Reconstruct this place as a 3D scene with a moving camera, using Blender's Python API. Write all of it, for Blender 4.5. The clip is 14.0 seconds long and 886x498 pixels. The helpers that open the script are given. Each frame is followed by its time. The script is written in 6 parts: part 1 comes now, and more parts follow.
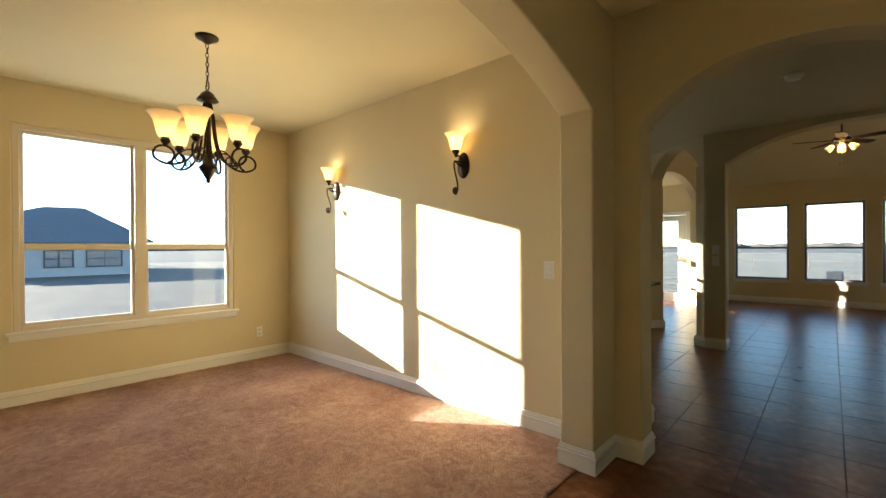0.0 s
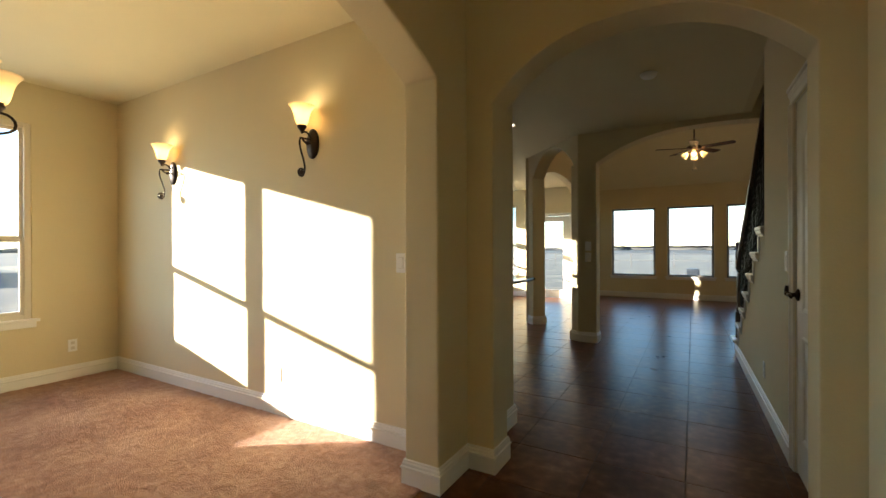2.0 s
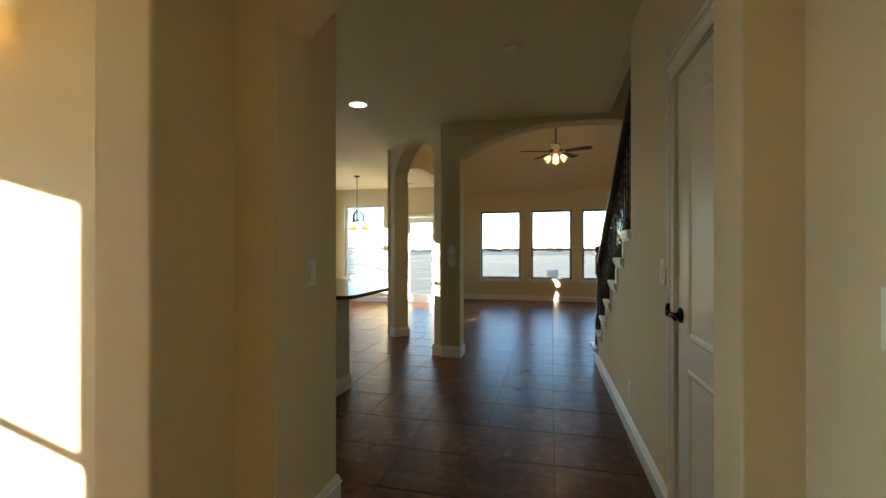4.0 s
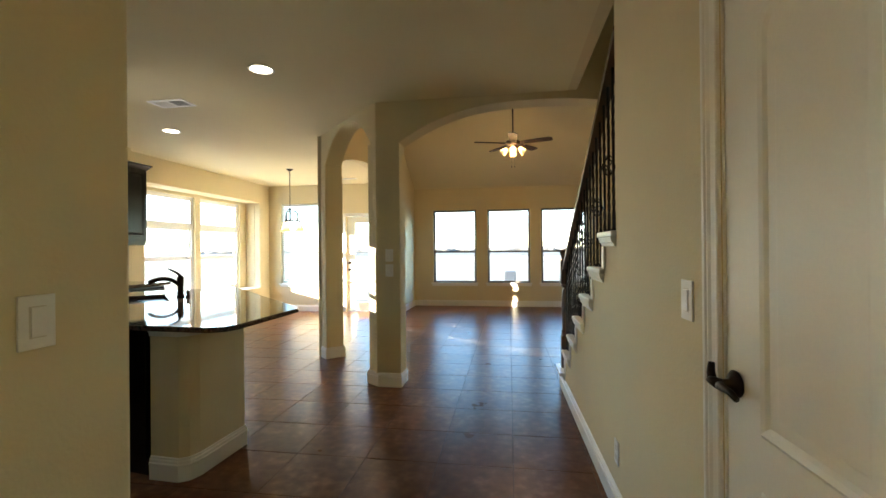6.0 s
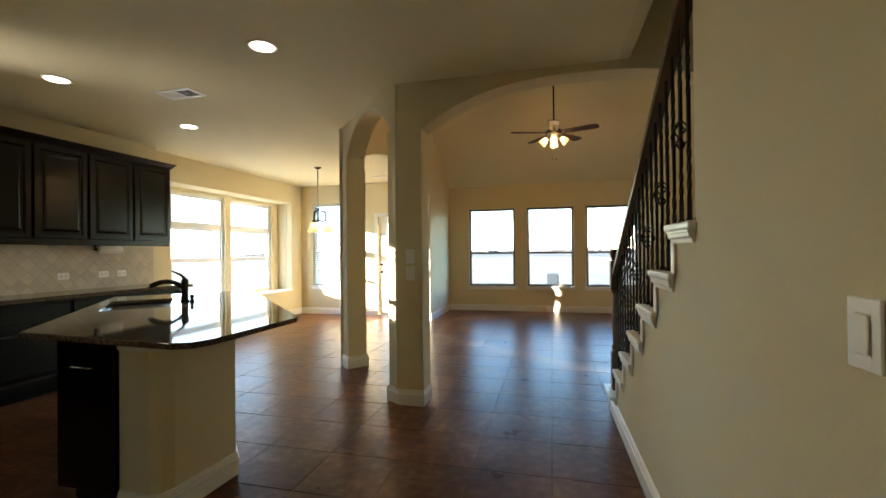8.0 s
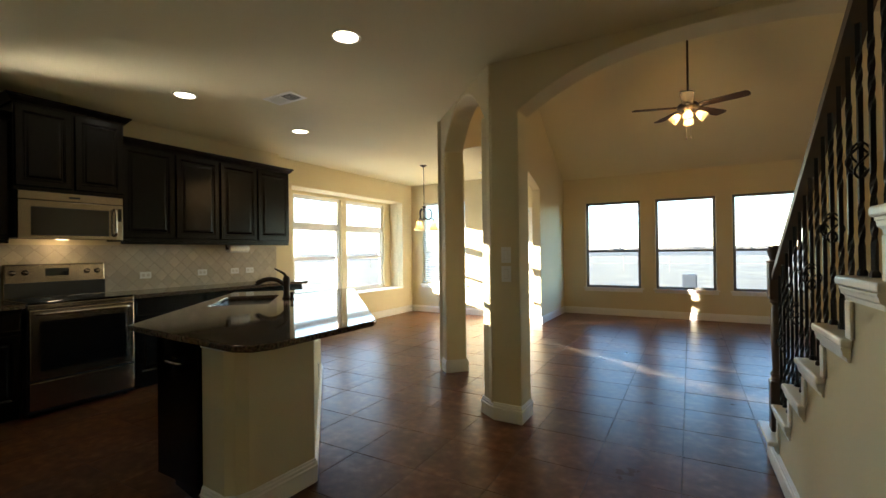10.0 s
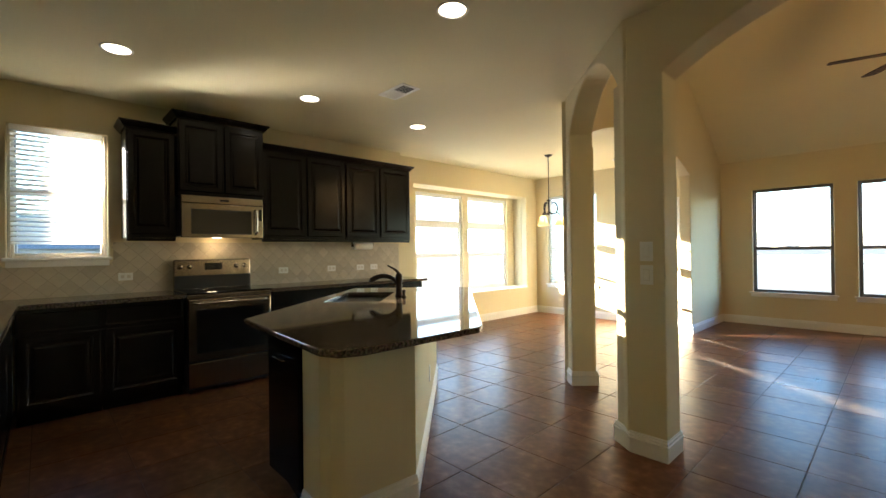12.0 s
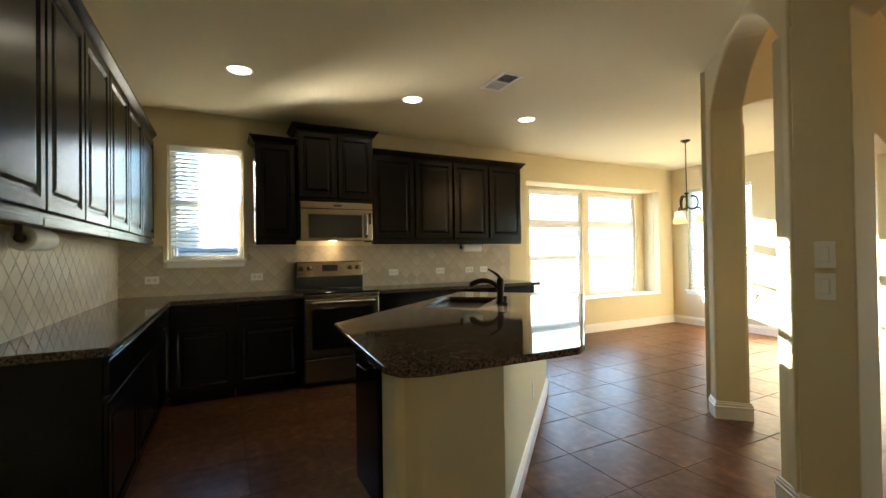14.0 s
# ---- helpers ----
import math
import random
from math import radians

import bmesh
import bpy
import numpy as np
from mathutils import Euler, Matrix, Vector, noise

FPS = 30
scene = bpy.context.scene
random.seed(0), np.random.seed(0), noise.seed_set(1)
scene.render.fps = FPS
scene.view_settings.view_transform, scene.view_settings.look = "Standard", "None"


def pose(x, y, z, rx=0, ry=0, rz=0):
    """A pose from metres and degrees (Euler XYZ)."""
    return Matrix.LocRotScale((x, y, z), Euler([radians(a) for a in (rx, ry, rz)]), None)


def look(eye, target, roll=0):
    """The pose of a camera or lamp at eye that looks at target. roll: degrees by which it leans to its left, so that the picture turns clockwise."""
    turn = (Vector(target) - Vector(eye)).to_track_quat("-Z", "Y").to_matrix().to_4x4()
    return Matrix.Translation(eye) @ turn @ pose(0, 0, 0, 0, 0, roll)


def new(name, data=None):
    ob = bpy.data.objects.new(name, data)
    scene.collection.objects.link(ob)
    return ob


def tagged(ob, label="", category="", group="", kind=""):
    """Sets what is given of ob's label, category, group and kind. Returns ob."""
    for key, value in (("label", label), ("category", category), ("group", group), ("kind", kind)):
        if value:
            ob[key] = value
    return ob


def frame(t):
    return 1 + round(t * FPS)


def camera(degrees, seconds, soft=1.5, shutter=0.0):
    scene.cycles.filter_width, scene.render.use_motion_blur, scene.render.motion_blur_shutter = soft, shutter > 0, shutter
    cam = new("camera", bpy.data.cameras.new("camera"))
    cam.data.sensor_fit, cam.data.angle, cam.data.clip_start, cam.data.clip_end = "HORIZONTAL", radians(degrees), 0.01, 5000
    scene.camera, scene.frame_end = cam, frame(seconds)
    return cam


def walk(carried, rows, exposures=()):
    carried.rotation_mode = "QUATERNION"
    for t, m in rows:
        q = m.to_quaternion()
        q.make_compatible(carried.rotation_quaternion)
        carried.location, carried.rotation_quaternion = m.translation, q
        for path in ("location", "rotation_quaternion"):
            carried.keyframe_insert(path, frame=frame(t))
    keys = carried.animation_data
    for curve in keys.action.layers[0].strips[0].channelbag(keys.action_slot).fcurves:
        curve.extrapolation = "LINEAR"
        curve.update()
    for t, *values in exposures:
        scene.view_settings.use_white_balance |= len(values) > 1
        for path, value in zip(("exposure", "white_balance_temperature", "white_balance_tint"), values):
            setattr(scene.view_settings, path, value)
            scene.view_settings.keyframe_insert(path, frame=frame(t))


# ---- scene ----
# ---- camera ----
cam = camera(91.8, 14.0)
PATH = [
    (0, (0.031, 0.101, 1.315), (-1.311, 1.584, 1.306), -0.3),
    (0.5, (0.063, 0.2, 1.287), (-1.21, 1.743, 1.281), -0.3),
    (1, (0.102, 0.326, 1.27), (-1.086, 1.936, 1.263), -0.3),
    (1.5, (0.122, 0.478, 1.245), (-0.981, 2.146, 1.242), -0.2),
    (2, (0.127, 0.648, 1.237), (-0.879, 2.376, 1.235), -0.2),
    (2.5, (0.096, 0.87, 1.241), (-0.771, 2.672, 1.239), -0.1),
    (3, (0.082, 1.081, 1.24), (-0.63, 2.95, 1.236), -0.1),
    (3.5, (0.077, 1.315, 1.248), (-0.512, 3.226, 1.248), -0.0),
    (6, (0.076, 2.472, 1.313), (-0.228, 4.449, 1.316), -0.5),
    (6.5, (0.096, 2.636, 1.302), (-0.22, 4.611, 1.307), -0.5),
    (7, (0.093, 2.764, 1.297), (-0.254, 4.734, 1.308), -0.5),
    (9.5, (0.141, 3.327, 1.298), (-0.718, 5.133, 1.308), -0.7),
    (10, (0.146, 3.412, 1.293), (-0.851, 5.146, 1.305), -0.7),
    (10.5, (0.142, 3.466, 1.281), (-0.984, 5.119, 1.296), -0.7),
    (11, (0.095, 3.544, 1.275), (-1.152, 5.107, 1.288), -0.6),
    (11.5, (0.053, 3.642, 1.275), (-1.305, 5.11, 1.286), -0.7),
    (12, (0.009, 3.753, 1.279), (-1.45, 5.121, 1.289), -0.7),
    (12.5, (-0.045, 3.837, 1.284), (-1.594, 5.102, 1.294), -0.8),
    (13, (-0.082, 3.895, 1.275), (-1.718, 5.045, 1.291), -0.8),
    (13.5, (-0.096, 3.961, 1.283), (-1.814, 4.984, 1.302), -0.9),
    (14, (-0.107, 4.049, 1.29), (-1.891, 4.952, 1.312), -0.8),
]
walk(cam, [(t, look(eye, target, roll)) for t, eye, target, roll in PATH],
     [(0, 2.8), (2.5, 2.8), (3.5, 2.98), (6, 4.0), (7, 3.93), (10, 3.52), (11, 3.7), (12, 4.0), (14, 4.02)])

# ---- light ----
SUN_DIR = Vector((1.44, 1.0, -0.365)).normalized()   # the way the sunlight travels
world = bpy.data.worlds.new("sky")
scene.world = world
world.use_nodes = True
wn = world.node_tree.nodes
wn.clear()
sky = wn.new("ShaderNodeTexSky")
sky.sky_type, sky.sun_disc = "NISHITA", False
sky.sun_elevation, sky.sun_rotation = radians(11.9), math.atan2(-1.44, -1.0)
bg, wo = wn.new("ShaderNodeBackground"), wn.new("ShaderNodeOutputWorld")
bg.inputs["Strength"].default_value = 0.15
sky.air_density, sky.dust_density, sky.ozone_density = 1.0, 0.0, 3.3
world.node_tree.links.new(sky.outputs[0], bg.inputs["Color"])
world.node_tree.links.new(bg.outputs[0], wo.inputs["Surface"])
sun = new("sun", bpy.data.lights.new("sun", "SUN"))
sun.data.energy, sun.data.angle, sun.data.color = 5.0, radians(0.5), (1.0, 0.91, 0.78)
sun.matrix_world = look((-20, -14, 6), Vector((-20, -14, 6)) + SUN_DIR)


def lamp(name, place, watts, colour, radius=0.04):
    ob = new(name, bpy.data.lights.new(name, "POINT"))
    ob.data.energy, ob.data.color, ob.data.shadow_soft_size = watts, colour, radius
    ob.location = place
    return ob


def sky_lamp(name, place, way, width, height, watts):
    """Sky light entering by a window's opening."""
    ob = new(name, bpy.data.lights.new(name, "AREA"))
    ob.data.shape, ob.data.size, ob.data.size_y = "RECTANGLE", width, height
    ob.data.energy, ob.data.color = watts, (0.86, 0.93, 1.0)
    ob.matrix_world = look(place, Vector(place) + Vector(way))
    return ob


sky_lamp("dining_sky", (-5.2, 1.235, 1.5), (1, 0, 0), 1.7, 1.7, 3.0)
sky_lamp("bay_sky", (-5.72, 9.46, 1.4), (1, 0, 0), 2.5, 1.7, 3.5)


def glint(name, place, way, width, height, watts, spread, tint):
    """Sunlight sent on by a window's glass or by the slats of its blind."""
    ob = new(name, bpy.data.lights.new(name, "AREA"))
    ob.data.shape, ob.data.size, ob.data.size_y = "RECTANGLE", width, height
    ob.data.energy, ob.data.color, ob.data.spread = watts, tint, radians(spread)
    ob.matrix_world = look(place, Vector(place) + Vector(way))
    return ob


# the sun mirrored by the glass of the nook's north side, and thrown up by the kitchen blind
MIRRORED = (1.44, -1.0, -0.365)
glint("door_glass_glint", (-2.96, 11.25, 0.72), MIRRORED, 0.035, 0.9, 0.34, 2, (0.42, 0.74, 1.0))
glint("window_glass_glint", (-4.2, 11.2, 0.98), MIRRORED, 0.1, 0.65, 0.5, 3, (0.42, 0.74, 1.0))
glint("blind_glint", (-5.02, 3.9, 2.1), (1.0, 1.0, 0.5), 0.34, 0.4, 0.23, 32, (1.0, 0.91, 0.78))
WARM = (1.0, 0.77, 0.45)

# ---- materials ----


def material(name, colour, rough=0.6, metal=0.0, spread=0.06, scale=3.0, bump=0.0, bump_scale=200.0, grain=0.03, coat=0.0, per_object=0.0, sheen=0.0):
    """Principled paint: colour varied at a broad and a fine scale, and fine relief."""
    m = bpy.data.materials.new(name)
    m.use_nodes = True
    n, link = m.node_tree.nodes, m.node_tree.links.new
    b = n["Principled BSDF"]
    b.inputs["Roughness"].default_value, b.inputs["Metallic"].default_value = rough, metal
    b.inputs["Coat Weight"].default_value = coat
    b.inputs["Sheen Weight"].default_value = sheen
    co = n.new("ShaderNodeTexCoord")
    broad, fine = n.new("ShaderNodeTexNoise"), n.new("ShaderNodeTexNoise")
    broad.inputs["Scale"].default_value, fine.inputs["Scale"].default_value = scale, scale * 40
    broad.inputs["Detail"].default_value = 4
    link(co.outputs["Object"], broad.inputs["Vector"])
    link(co.outputs["Object"], fine.inputs["Vector"])
    total = n.new("ShaderNodeMath")
    total.operation = "MULTIPLY_ADD"
    total.inputs[1].default_value = spread * 2
    link(broad.outputs["Fac"], total.inputs[0])
    second = n.new("ShaderNodeMath")
    second.operation = "MULTIPLY_ADD"
    second.inputs[1].default_value, second.inputs[2].default_value = grain * 2, 1 - spread - grain
    link(fine.outputs["Fac"], second.inputs[0])
    link(second.outputs[0], total.inputs[2])
    last = total.outputs[0]
    if per_object:
        info, each = n.new("ShaderNodeObjectInfo"), n.new("ShaderNodeMath")
        each.operation = "MULTIPLY_ADD"
        each.inputs[1].default_value, each.inputs[2].default_value = per_object * 2, 1 - per_object
        link(info.outputs["Random"], each.inputs[0])
        both = n.new("ShaderNodeMath")
        both.operation = "MULTIPLY"
        link(each.outputs[0], both.inputs[0])
        link(last, both.inputs[1])
        last = both.outputs[0]
    tint = n.new("ShaderNodeVectorMath")
    tint.operation = "SCALE"
    tint.inputs[0].default_value = colour
    link(last, tint.inputs["Scale"])
    link(tint.outputs[0], b.inputs["Base Color"])
    if bump:
        relief, bm = n.new("ShaderNodeTexNoise"), n.new("ShaderNodeBump")
        relief.inputs["Scale"].default_value = bump_scale
        relief.inputs["Detail"].default_value = 3
        bm.inputs["Strength"].default_value, bm.inputs["Distance"].default_value = bump, 0.004
        link(co.outputs["Object"], relief.inputs["Vector"])
        link(relief.outputs["Fac"], bm.inputs["Height"])
        link(bm.outputs[0], b.inputs["Normal"])
    return m


def ramp_node(n, stops):
    r = n.new("ShaderNodeValToRGB")
    while len(r.color_ramp.elements) < len(stops):
        r.color_ramp.elements.new(0.5)
    for e, (p, c) in zip(r.color_ramp.elements, stops):
        e.position, e.color = p, (*c, 1)
    return r


def tile_material():
    """Brown glazed floor tile with cloudy patches and a gently uneven glaze."""
    m = material("floor_tile_glaze", (0.2, 0.1, 0.06), 0.3)
    n, link = m.node_tree.nodes, m.node_tree.links.new
    b = n["Principled BSDF"]
    geo, info = n.new("ShaderNodeNewGeometry"), n.new("ShaderNodeObjectInfo")
    cloud = n.new("ShaderNodeTexNoise")
    cloud.inputs["Scale"].default_value, cloud.inputs["Detail"].default_value, cloud.inputs["Distortion"].default_value = 3.2, 3, 0.0
    link(geo.outputs["Position"], cloud.inputs["Vector"])
    mottle, both = n.new("ShaderNodeTexNoise"), n.new("ShaderNodeMix")
    mottle.inputs["Scale"].default_value, mottle.inputs["Detail"].default_value = 15.0, 6
    link(geo.outputs["Position"], mottle.inputs["Vector"])
    both.inputs["Factor"].default_value = 0.55
    link(cloud.outputs["Fac"], both.inputs["A"])
    link(mottle.outputs["Fac"], both.inputs["B"])
    r = ramp_node(n, [(0.3, (0.095, 0.036, 0.015)), (0.44, (0.125, 0.049, 0.02)), (0.55, (0.17, 0.072, 0.032)), (0.7, (0.27, 0.13, 0.064))])
    link(both.outputs["Result"], r.inputs[0])
    each = n.new("ShaderNodeMath")
    each.operation = "MULTIPLY_ADD"
    each.inputs[1].default_value, each.inputs[2].default_value = 0.3, 0.85
    link(info.outputs["Random"], each.inputs[0])
    tint = n.new("ShaderNodeVectorMath")
    tint.operation = "SCALE"
    link(r.outputs[0], tint.inputs[0])
    link(each.outputs[0], tint.inputs["Scale"])
    link(tint.outputs[0], b.inputs["Base Color"])
    wave, bump = n.new("ShaderNodeTexNoise"), n.new("ShaderNodeBump")
    wave.inputs["Scale"].default_value, wave.inputs["Detail"].default_value = 6, 3
    link(geo.outputs["Position"], wave.inputs["Vector"])
    bump.inputs["Strength"].default_value, bump.inputs["Distance"].default_value = 0.05, 0.004
    link(wave.outputs["Fac"], bump.inputs["Height"])
    link(bump.outputs[0], b.inputs["Normal"])
    b.inputs["Specular IOR Level"].default_value = 0.1
    rr = ramp_node(n, [(0.25, (0.27,) * 3), (0.75, (0.34,) * 3)])
    link(cloud.outputs["Fac"], rr.inputs[0])
    link(rr.outputs[0], b.inputs["Roughness"])
    return m


def granite_material():
    m = material("granite", (0.1, 0.08, 0.06), 0.05)
    m.node_tree.nodes["Principled BSDF"].inputs["Specular IOR Level"].default_value = 0.2
    n, link = m.node_tree.nodes, m.node_tree.links.new
    b = n["Principled BSDF"]
    geo = n.new("ShaderNodeNewGeometry")
    speck, vor = n.new("ShaderNodeTexNoise"), n.new("ShaderNodeTexVoronoi")
    speck.inputs["Scale"].default_value, speck.inputs["Detail"].default_value = 85, 10
    vor.inputs["Scale"].default_value = 120
    link(geo.outputs["Position"], speck.inputs["Vector"])
    link(geo.outputs["Position"], vor.inputs["Vector"])
    r = ramp_node(n, [(0.34, (0.022, 0.016, 0.013)), (0.46, (0.085, 0.058, 0.04)), (0.57, (0.16, 0.112, 0.076)), (0.75, (0.24, 0.18, 0.13))])
    link(speck.outputs["Fac"], r.inputs[0])
    mix = n.new("ShaderNodeMix")
    mix.data_type, mix.blend_type = "RGBA", "MULTIPLY"
    mix.inputs["Factor"].default_value = 0.3
    link(r.outputs[0], mix.inputs["A"])
    link(vor.outputs["Color"], mix.inputs["B"])
    link(mix.outputs["Result"], b.inputs["Base Color"])
    return m


def carpet_material():
    m = material("carpet_pile", (0.4, 0.22, 0.14), 0.95, sheen=0.25)
    n, link = m.node_tree.nodes, m.node_tree.links.new
    b = n["Principled BSDF"]
    co = next(x for x in n if x.type == "TEX_COORD")
    tuft, lay, fine = n.new("ShaderNodeTexNoise"), n.new("ShaderNodeTexNoise"), n.new("ShaderNodeTexNoise")
    for node, s, d in ((tuft, 17, 8), (lay, 2.2, 4), (fine, 150, 3)):
        node.inputs["Scale"].default_value, node.inputs["Detail"].default_value = s, d
        link(co.outputs["Object"], node.inputs["Vector"])
    tuft.inputs["Distortion"].default_value = 1.2
    add = n.new("ShaderNodeMath")
    add.operation = "ADD"
    link(tuft.outputs["Fac"], add.inputs[0])
    link(lay.outputs["Fac"], add.inputs[1])
    half = n.new("ShaderNodeMath")
    half.operation = "MULTIPLY"
    half.inputs[1].default_value = 0.5
    link(add.outputs[0], half.inputs[0])
    r = ramp_node(n, [(0.34, (0.33, 0.135, 0.075)), (0.5, (0.53, 0.265, 0.165)), (0.64, (0.7, 0.42, 0.29))])
    link(half.outputs[0], r.inputs[0])
    link(r.outputs[0], b.inputs["Base Color"])
    relief = n.new("ShaderNodeMath")
    relief.operation = "ADD"
    link(tuft.outputs["Fac"], relief.inputs[0])
    link(fine.outputs["Fac"], relief.inputs[1])
    bump = n.new("ShaderNodeBump")
    bump.inputs["Strength"].default_value, bump.inputs["Distance"].default_value = 1.0, 0.035
    link(relief.outputs[0], bump.inputs["Height"])
    link(bump.outputs[0], b.inputs["Normal"])
    return m


def glow_material(name, colour, strength, base=(0.9, 0.8, 0.6)):
    m = material(name, base, 0.35, spread=0.03)
    b = m.node_tree.nodes["Principled BSDF"]
    b.inputs["Emission Color"].default_value, b.inputs["Emission Strength"].default_value = (*colour, 1), strength
    return m


def pane_material():
    m = bpy.data.materials.new("window_glass")
    m.use_nodes = True
    n, link = m.node_tree.nodes, m.node_tree.links.new
    n.clear()
    out, mix = n.new("ShaderNodeOutputMaterial"), n.new("ShaderNodeMixShader")
    clear, gloss, face, power = n.new("ShaderNodeBsdfTransparent"), n.new("ShaderNodeBsdfGlossy"), n.new("ShaderNodeLayerWeight"), n.new("ShaderNodeMath")
    face.inputs["Blend"].default_value = 0.5
    power.operation, power.inputs[1].default_value = "POWER", 5.0
    low = n.new("ShaderNodeMath")
    low.operation = "MULTIPLY_ADD"
    low.inputs[1].default_value, low.inputs[2].default_value = 0.6, 0.025
    link(face.outputs["Facing"], power.inputs[0])
    link(power.outputs[0], low.inputs[0])
    clear.inputs["Color"].default_value = (0.96, 0.98, 0.98, 1)
    gloss.inputs["Roughness"].default_value = 0.02
    link(low.outputs[0], mix.inputs[0])
    link(clear.outputs[0], mix.inputs[1])
    link(gloss.outputs[0], mix.inputs[2])
    link(mix.outputs[0], out.inputs["Surface"])
    return m


WALL = material("cream_wall_paint", (0.7, 0.605, 0.385), 0.75, spread=0.03, grain=0.01, bump=0.25, bump_scale=90)
CEIL = material("cream_ceiling_paint", (0.77, 0.695, 0.465), 0.85, spread=0.03, grain=0.01, bump=0.35, bump_scale=70)
TRIM = material("white_trim_paint", (0.82, 0.8, 0.74), 0.35, spread=0.03, grain=0.01)
DOORP = material("white_door_paint", (0.8, 0.78, 0.7), 0.4, spread=0.03, bump=0.06, bump_scale=25)
VINYL = material("beige_window_vinyl", (0.7, 0.63, 0.5), 0.45, spread=0.04)
WVINYL = material("white_window_vinyl", (0.82, 0.81, 0.78), 0.4, spread=0.03)
# backlit shade of the living room frames is put into this darker vinyl
DARKV = material("backlit_window_vinyl", (0.13, 0.115, 0.095), 0.45, spread=0.04)
TILE = tile_material()
GROUT = material("dark_floor_grout", (0.1, 0.055, 0.033), 0.9, bump=0.3, bump_scale=300)
CARPET = carpet_material()
GRANITE = granite_material()
ESPRESSO = material("espresso_stained_wood", (0.0055, 0.0043, 0.0036), 0.26, spread=0.25, scale=2.0, grain=0.1)
ESPRESSO.node_tree.nodes["Principled BSDF"].inputs["Specular IOR Level"].default_value = 0.26
BRONZE = material("oil_rubbed_bronze", (0.035, 0.024, 0.018), 0.38, 0.75, spread=0.2, scale=9)
IRON = material("black_wrought_iron", (0.014, 0.013, 0.013), 0.45, 0.4, spread=0.2, scale=9)
RAILW = material("dark_walnut_rail", (0.09, 0.05, 0.03), 0.36, spread=0.25, scale=4, coat=0.5)
STEEL = material("brushed_stainless_steel", (0.35, 0.295, 0.23), 0.27, 1.0, spread=0.05, grain=0.08)
CHROME = material("polished_steel", (0.75, 0.74, 0.72), 0.12, 1.0)
BLACKG = material("black_oven_glass", (0.008, 0.008, 0.009), 0.06, spread=0.05)
SMOKED = material("smoked_grey_glass", (0.045, 0.042, 0.036), 0.12, spread=0.05)
BLACKP = material("black_plastic", (0.015, 0.015, 0.015), 0.4)
SPLASH = material("tumbled_cream_tile", (0.53, 0.455, 0.335), 0.5, spread=0.14, scale=9, grain=0.06, bump=0.3, bump_scale=60, per_object=0.1)
SGROUT = material("pale_splash_grout", (0.4, 0.34, 0.255), 0.9)
SEAM = material("grey_cream_plastic", (0.68, 0.64, 0.56), 0.45, spread=0.03)
PLATE = material("white_plastic_plate", (0.85, 0.84, 0.8), 0.35, spread=0.02)
SHADE = glow_material("lit_alabaster_glass", (1.0, 0.74, 0.4), 0.07, (0.86, 0.74, 0.52))
HOT = glow_material("hot_bulb", (1.0, 0.84, 0.55), 2.6)
CANGLOW = glow_material("lit_can_lamp", (1.0, 0.9, 0.72), 1.0)
GLASS = pane_material()
BLIND = material("white_blind_slat", (0.85, 0.84, 0.8), 0.5, spread=0.03)


def see_through(m, colour, amount):
    """Lets light seep through a thin shell."""
    n, link = m.node_tree.nodes, m.node_tree.links.new
    thin, share = n.new("ShaderNodeBsdfTranslucent"), n.new("ShaderNodeMixShader")
    thin.inputs["Color"].default_value, share.inputs[0].default_value = (*colour, 1), amount
    link(n["Principled BSDF"].outputs[0], share.inputs[1])
    link(thin.outputs[0], share.inputs[2])
    link(share.outputs[0], n["Material Output"].inputs["Surface"])


see_through(BLIND, (0.9, 0.89, 0.86), 0.65)
see_through(SHADE, (0.96, 0.8, 0.52), 0.65)
GRASS = material("dry_winter_grass", (0.04, 0.034, 0.024), 0.95, spread=0.5, scale=0.35, grain=0.35, bump=0.6, bump_scale=6)


def tufted(m):
    """Breaks the field up in low tufts and bare streaks."""
    n, link = m.node_tree.nodes, m.node_tree.links.new
    geo, tuft, stretch = n.new("ShaderNodeNewGeometry"), n.new("ShaderNodeTexNoise"), n.new("ShaderNodeVectorMath")
    stretch.operation = "MULTIPLY"
    stretch.inputs[1].default_value = (0.9, 2.4, 1.0)
    link(geo.outputs["Position"], stretch.inputs[0])
    link(stretch.outputs[0], tuft.inputs["Vector"])
    tuft.inputs["Scale"].default_value, tuft.inputs["Detail"].default_value, tuft.inputs["Roughness"].default_value = 0.55, 9, 0.72
    r = ramp_node(n, [(0.36, (0.45, 0.42, 0.42)), (0.5, (0.95, 0.93, 0.9)), (0.62, (1.7, 1.6, 1.4))])
    link(tuft.outputs["Fac"], r.inputs[0])
    mix, b = n.new("ShaderNodeVectorMath"), n["Principled BSDF"]
    mix.operation = "MULTIPLY"
    link(b.inputs["Base Color"].links[0].from_socket, mix.inputs[0])
    link(r.outputs[0], mix.inputs[1])
    link(mix.outputs[0], b.inputs["Base Color"])


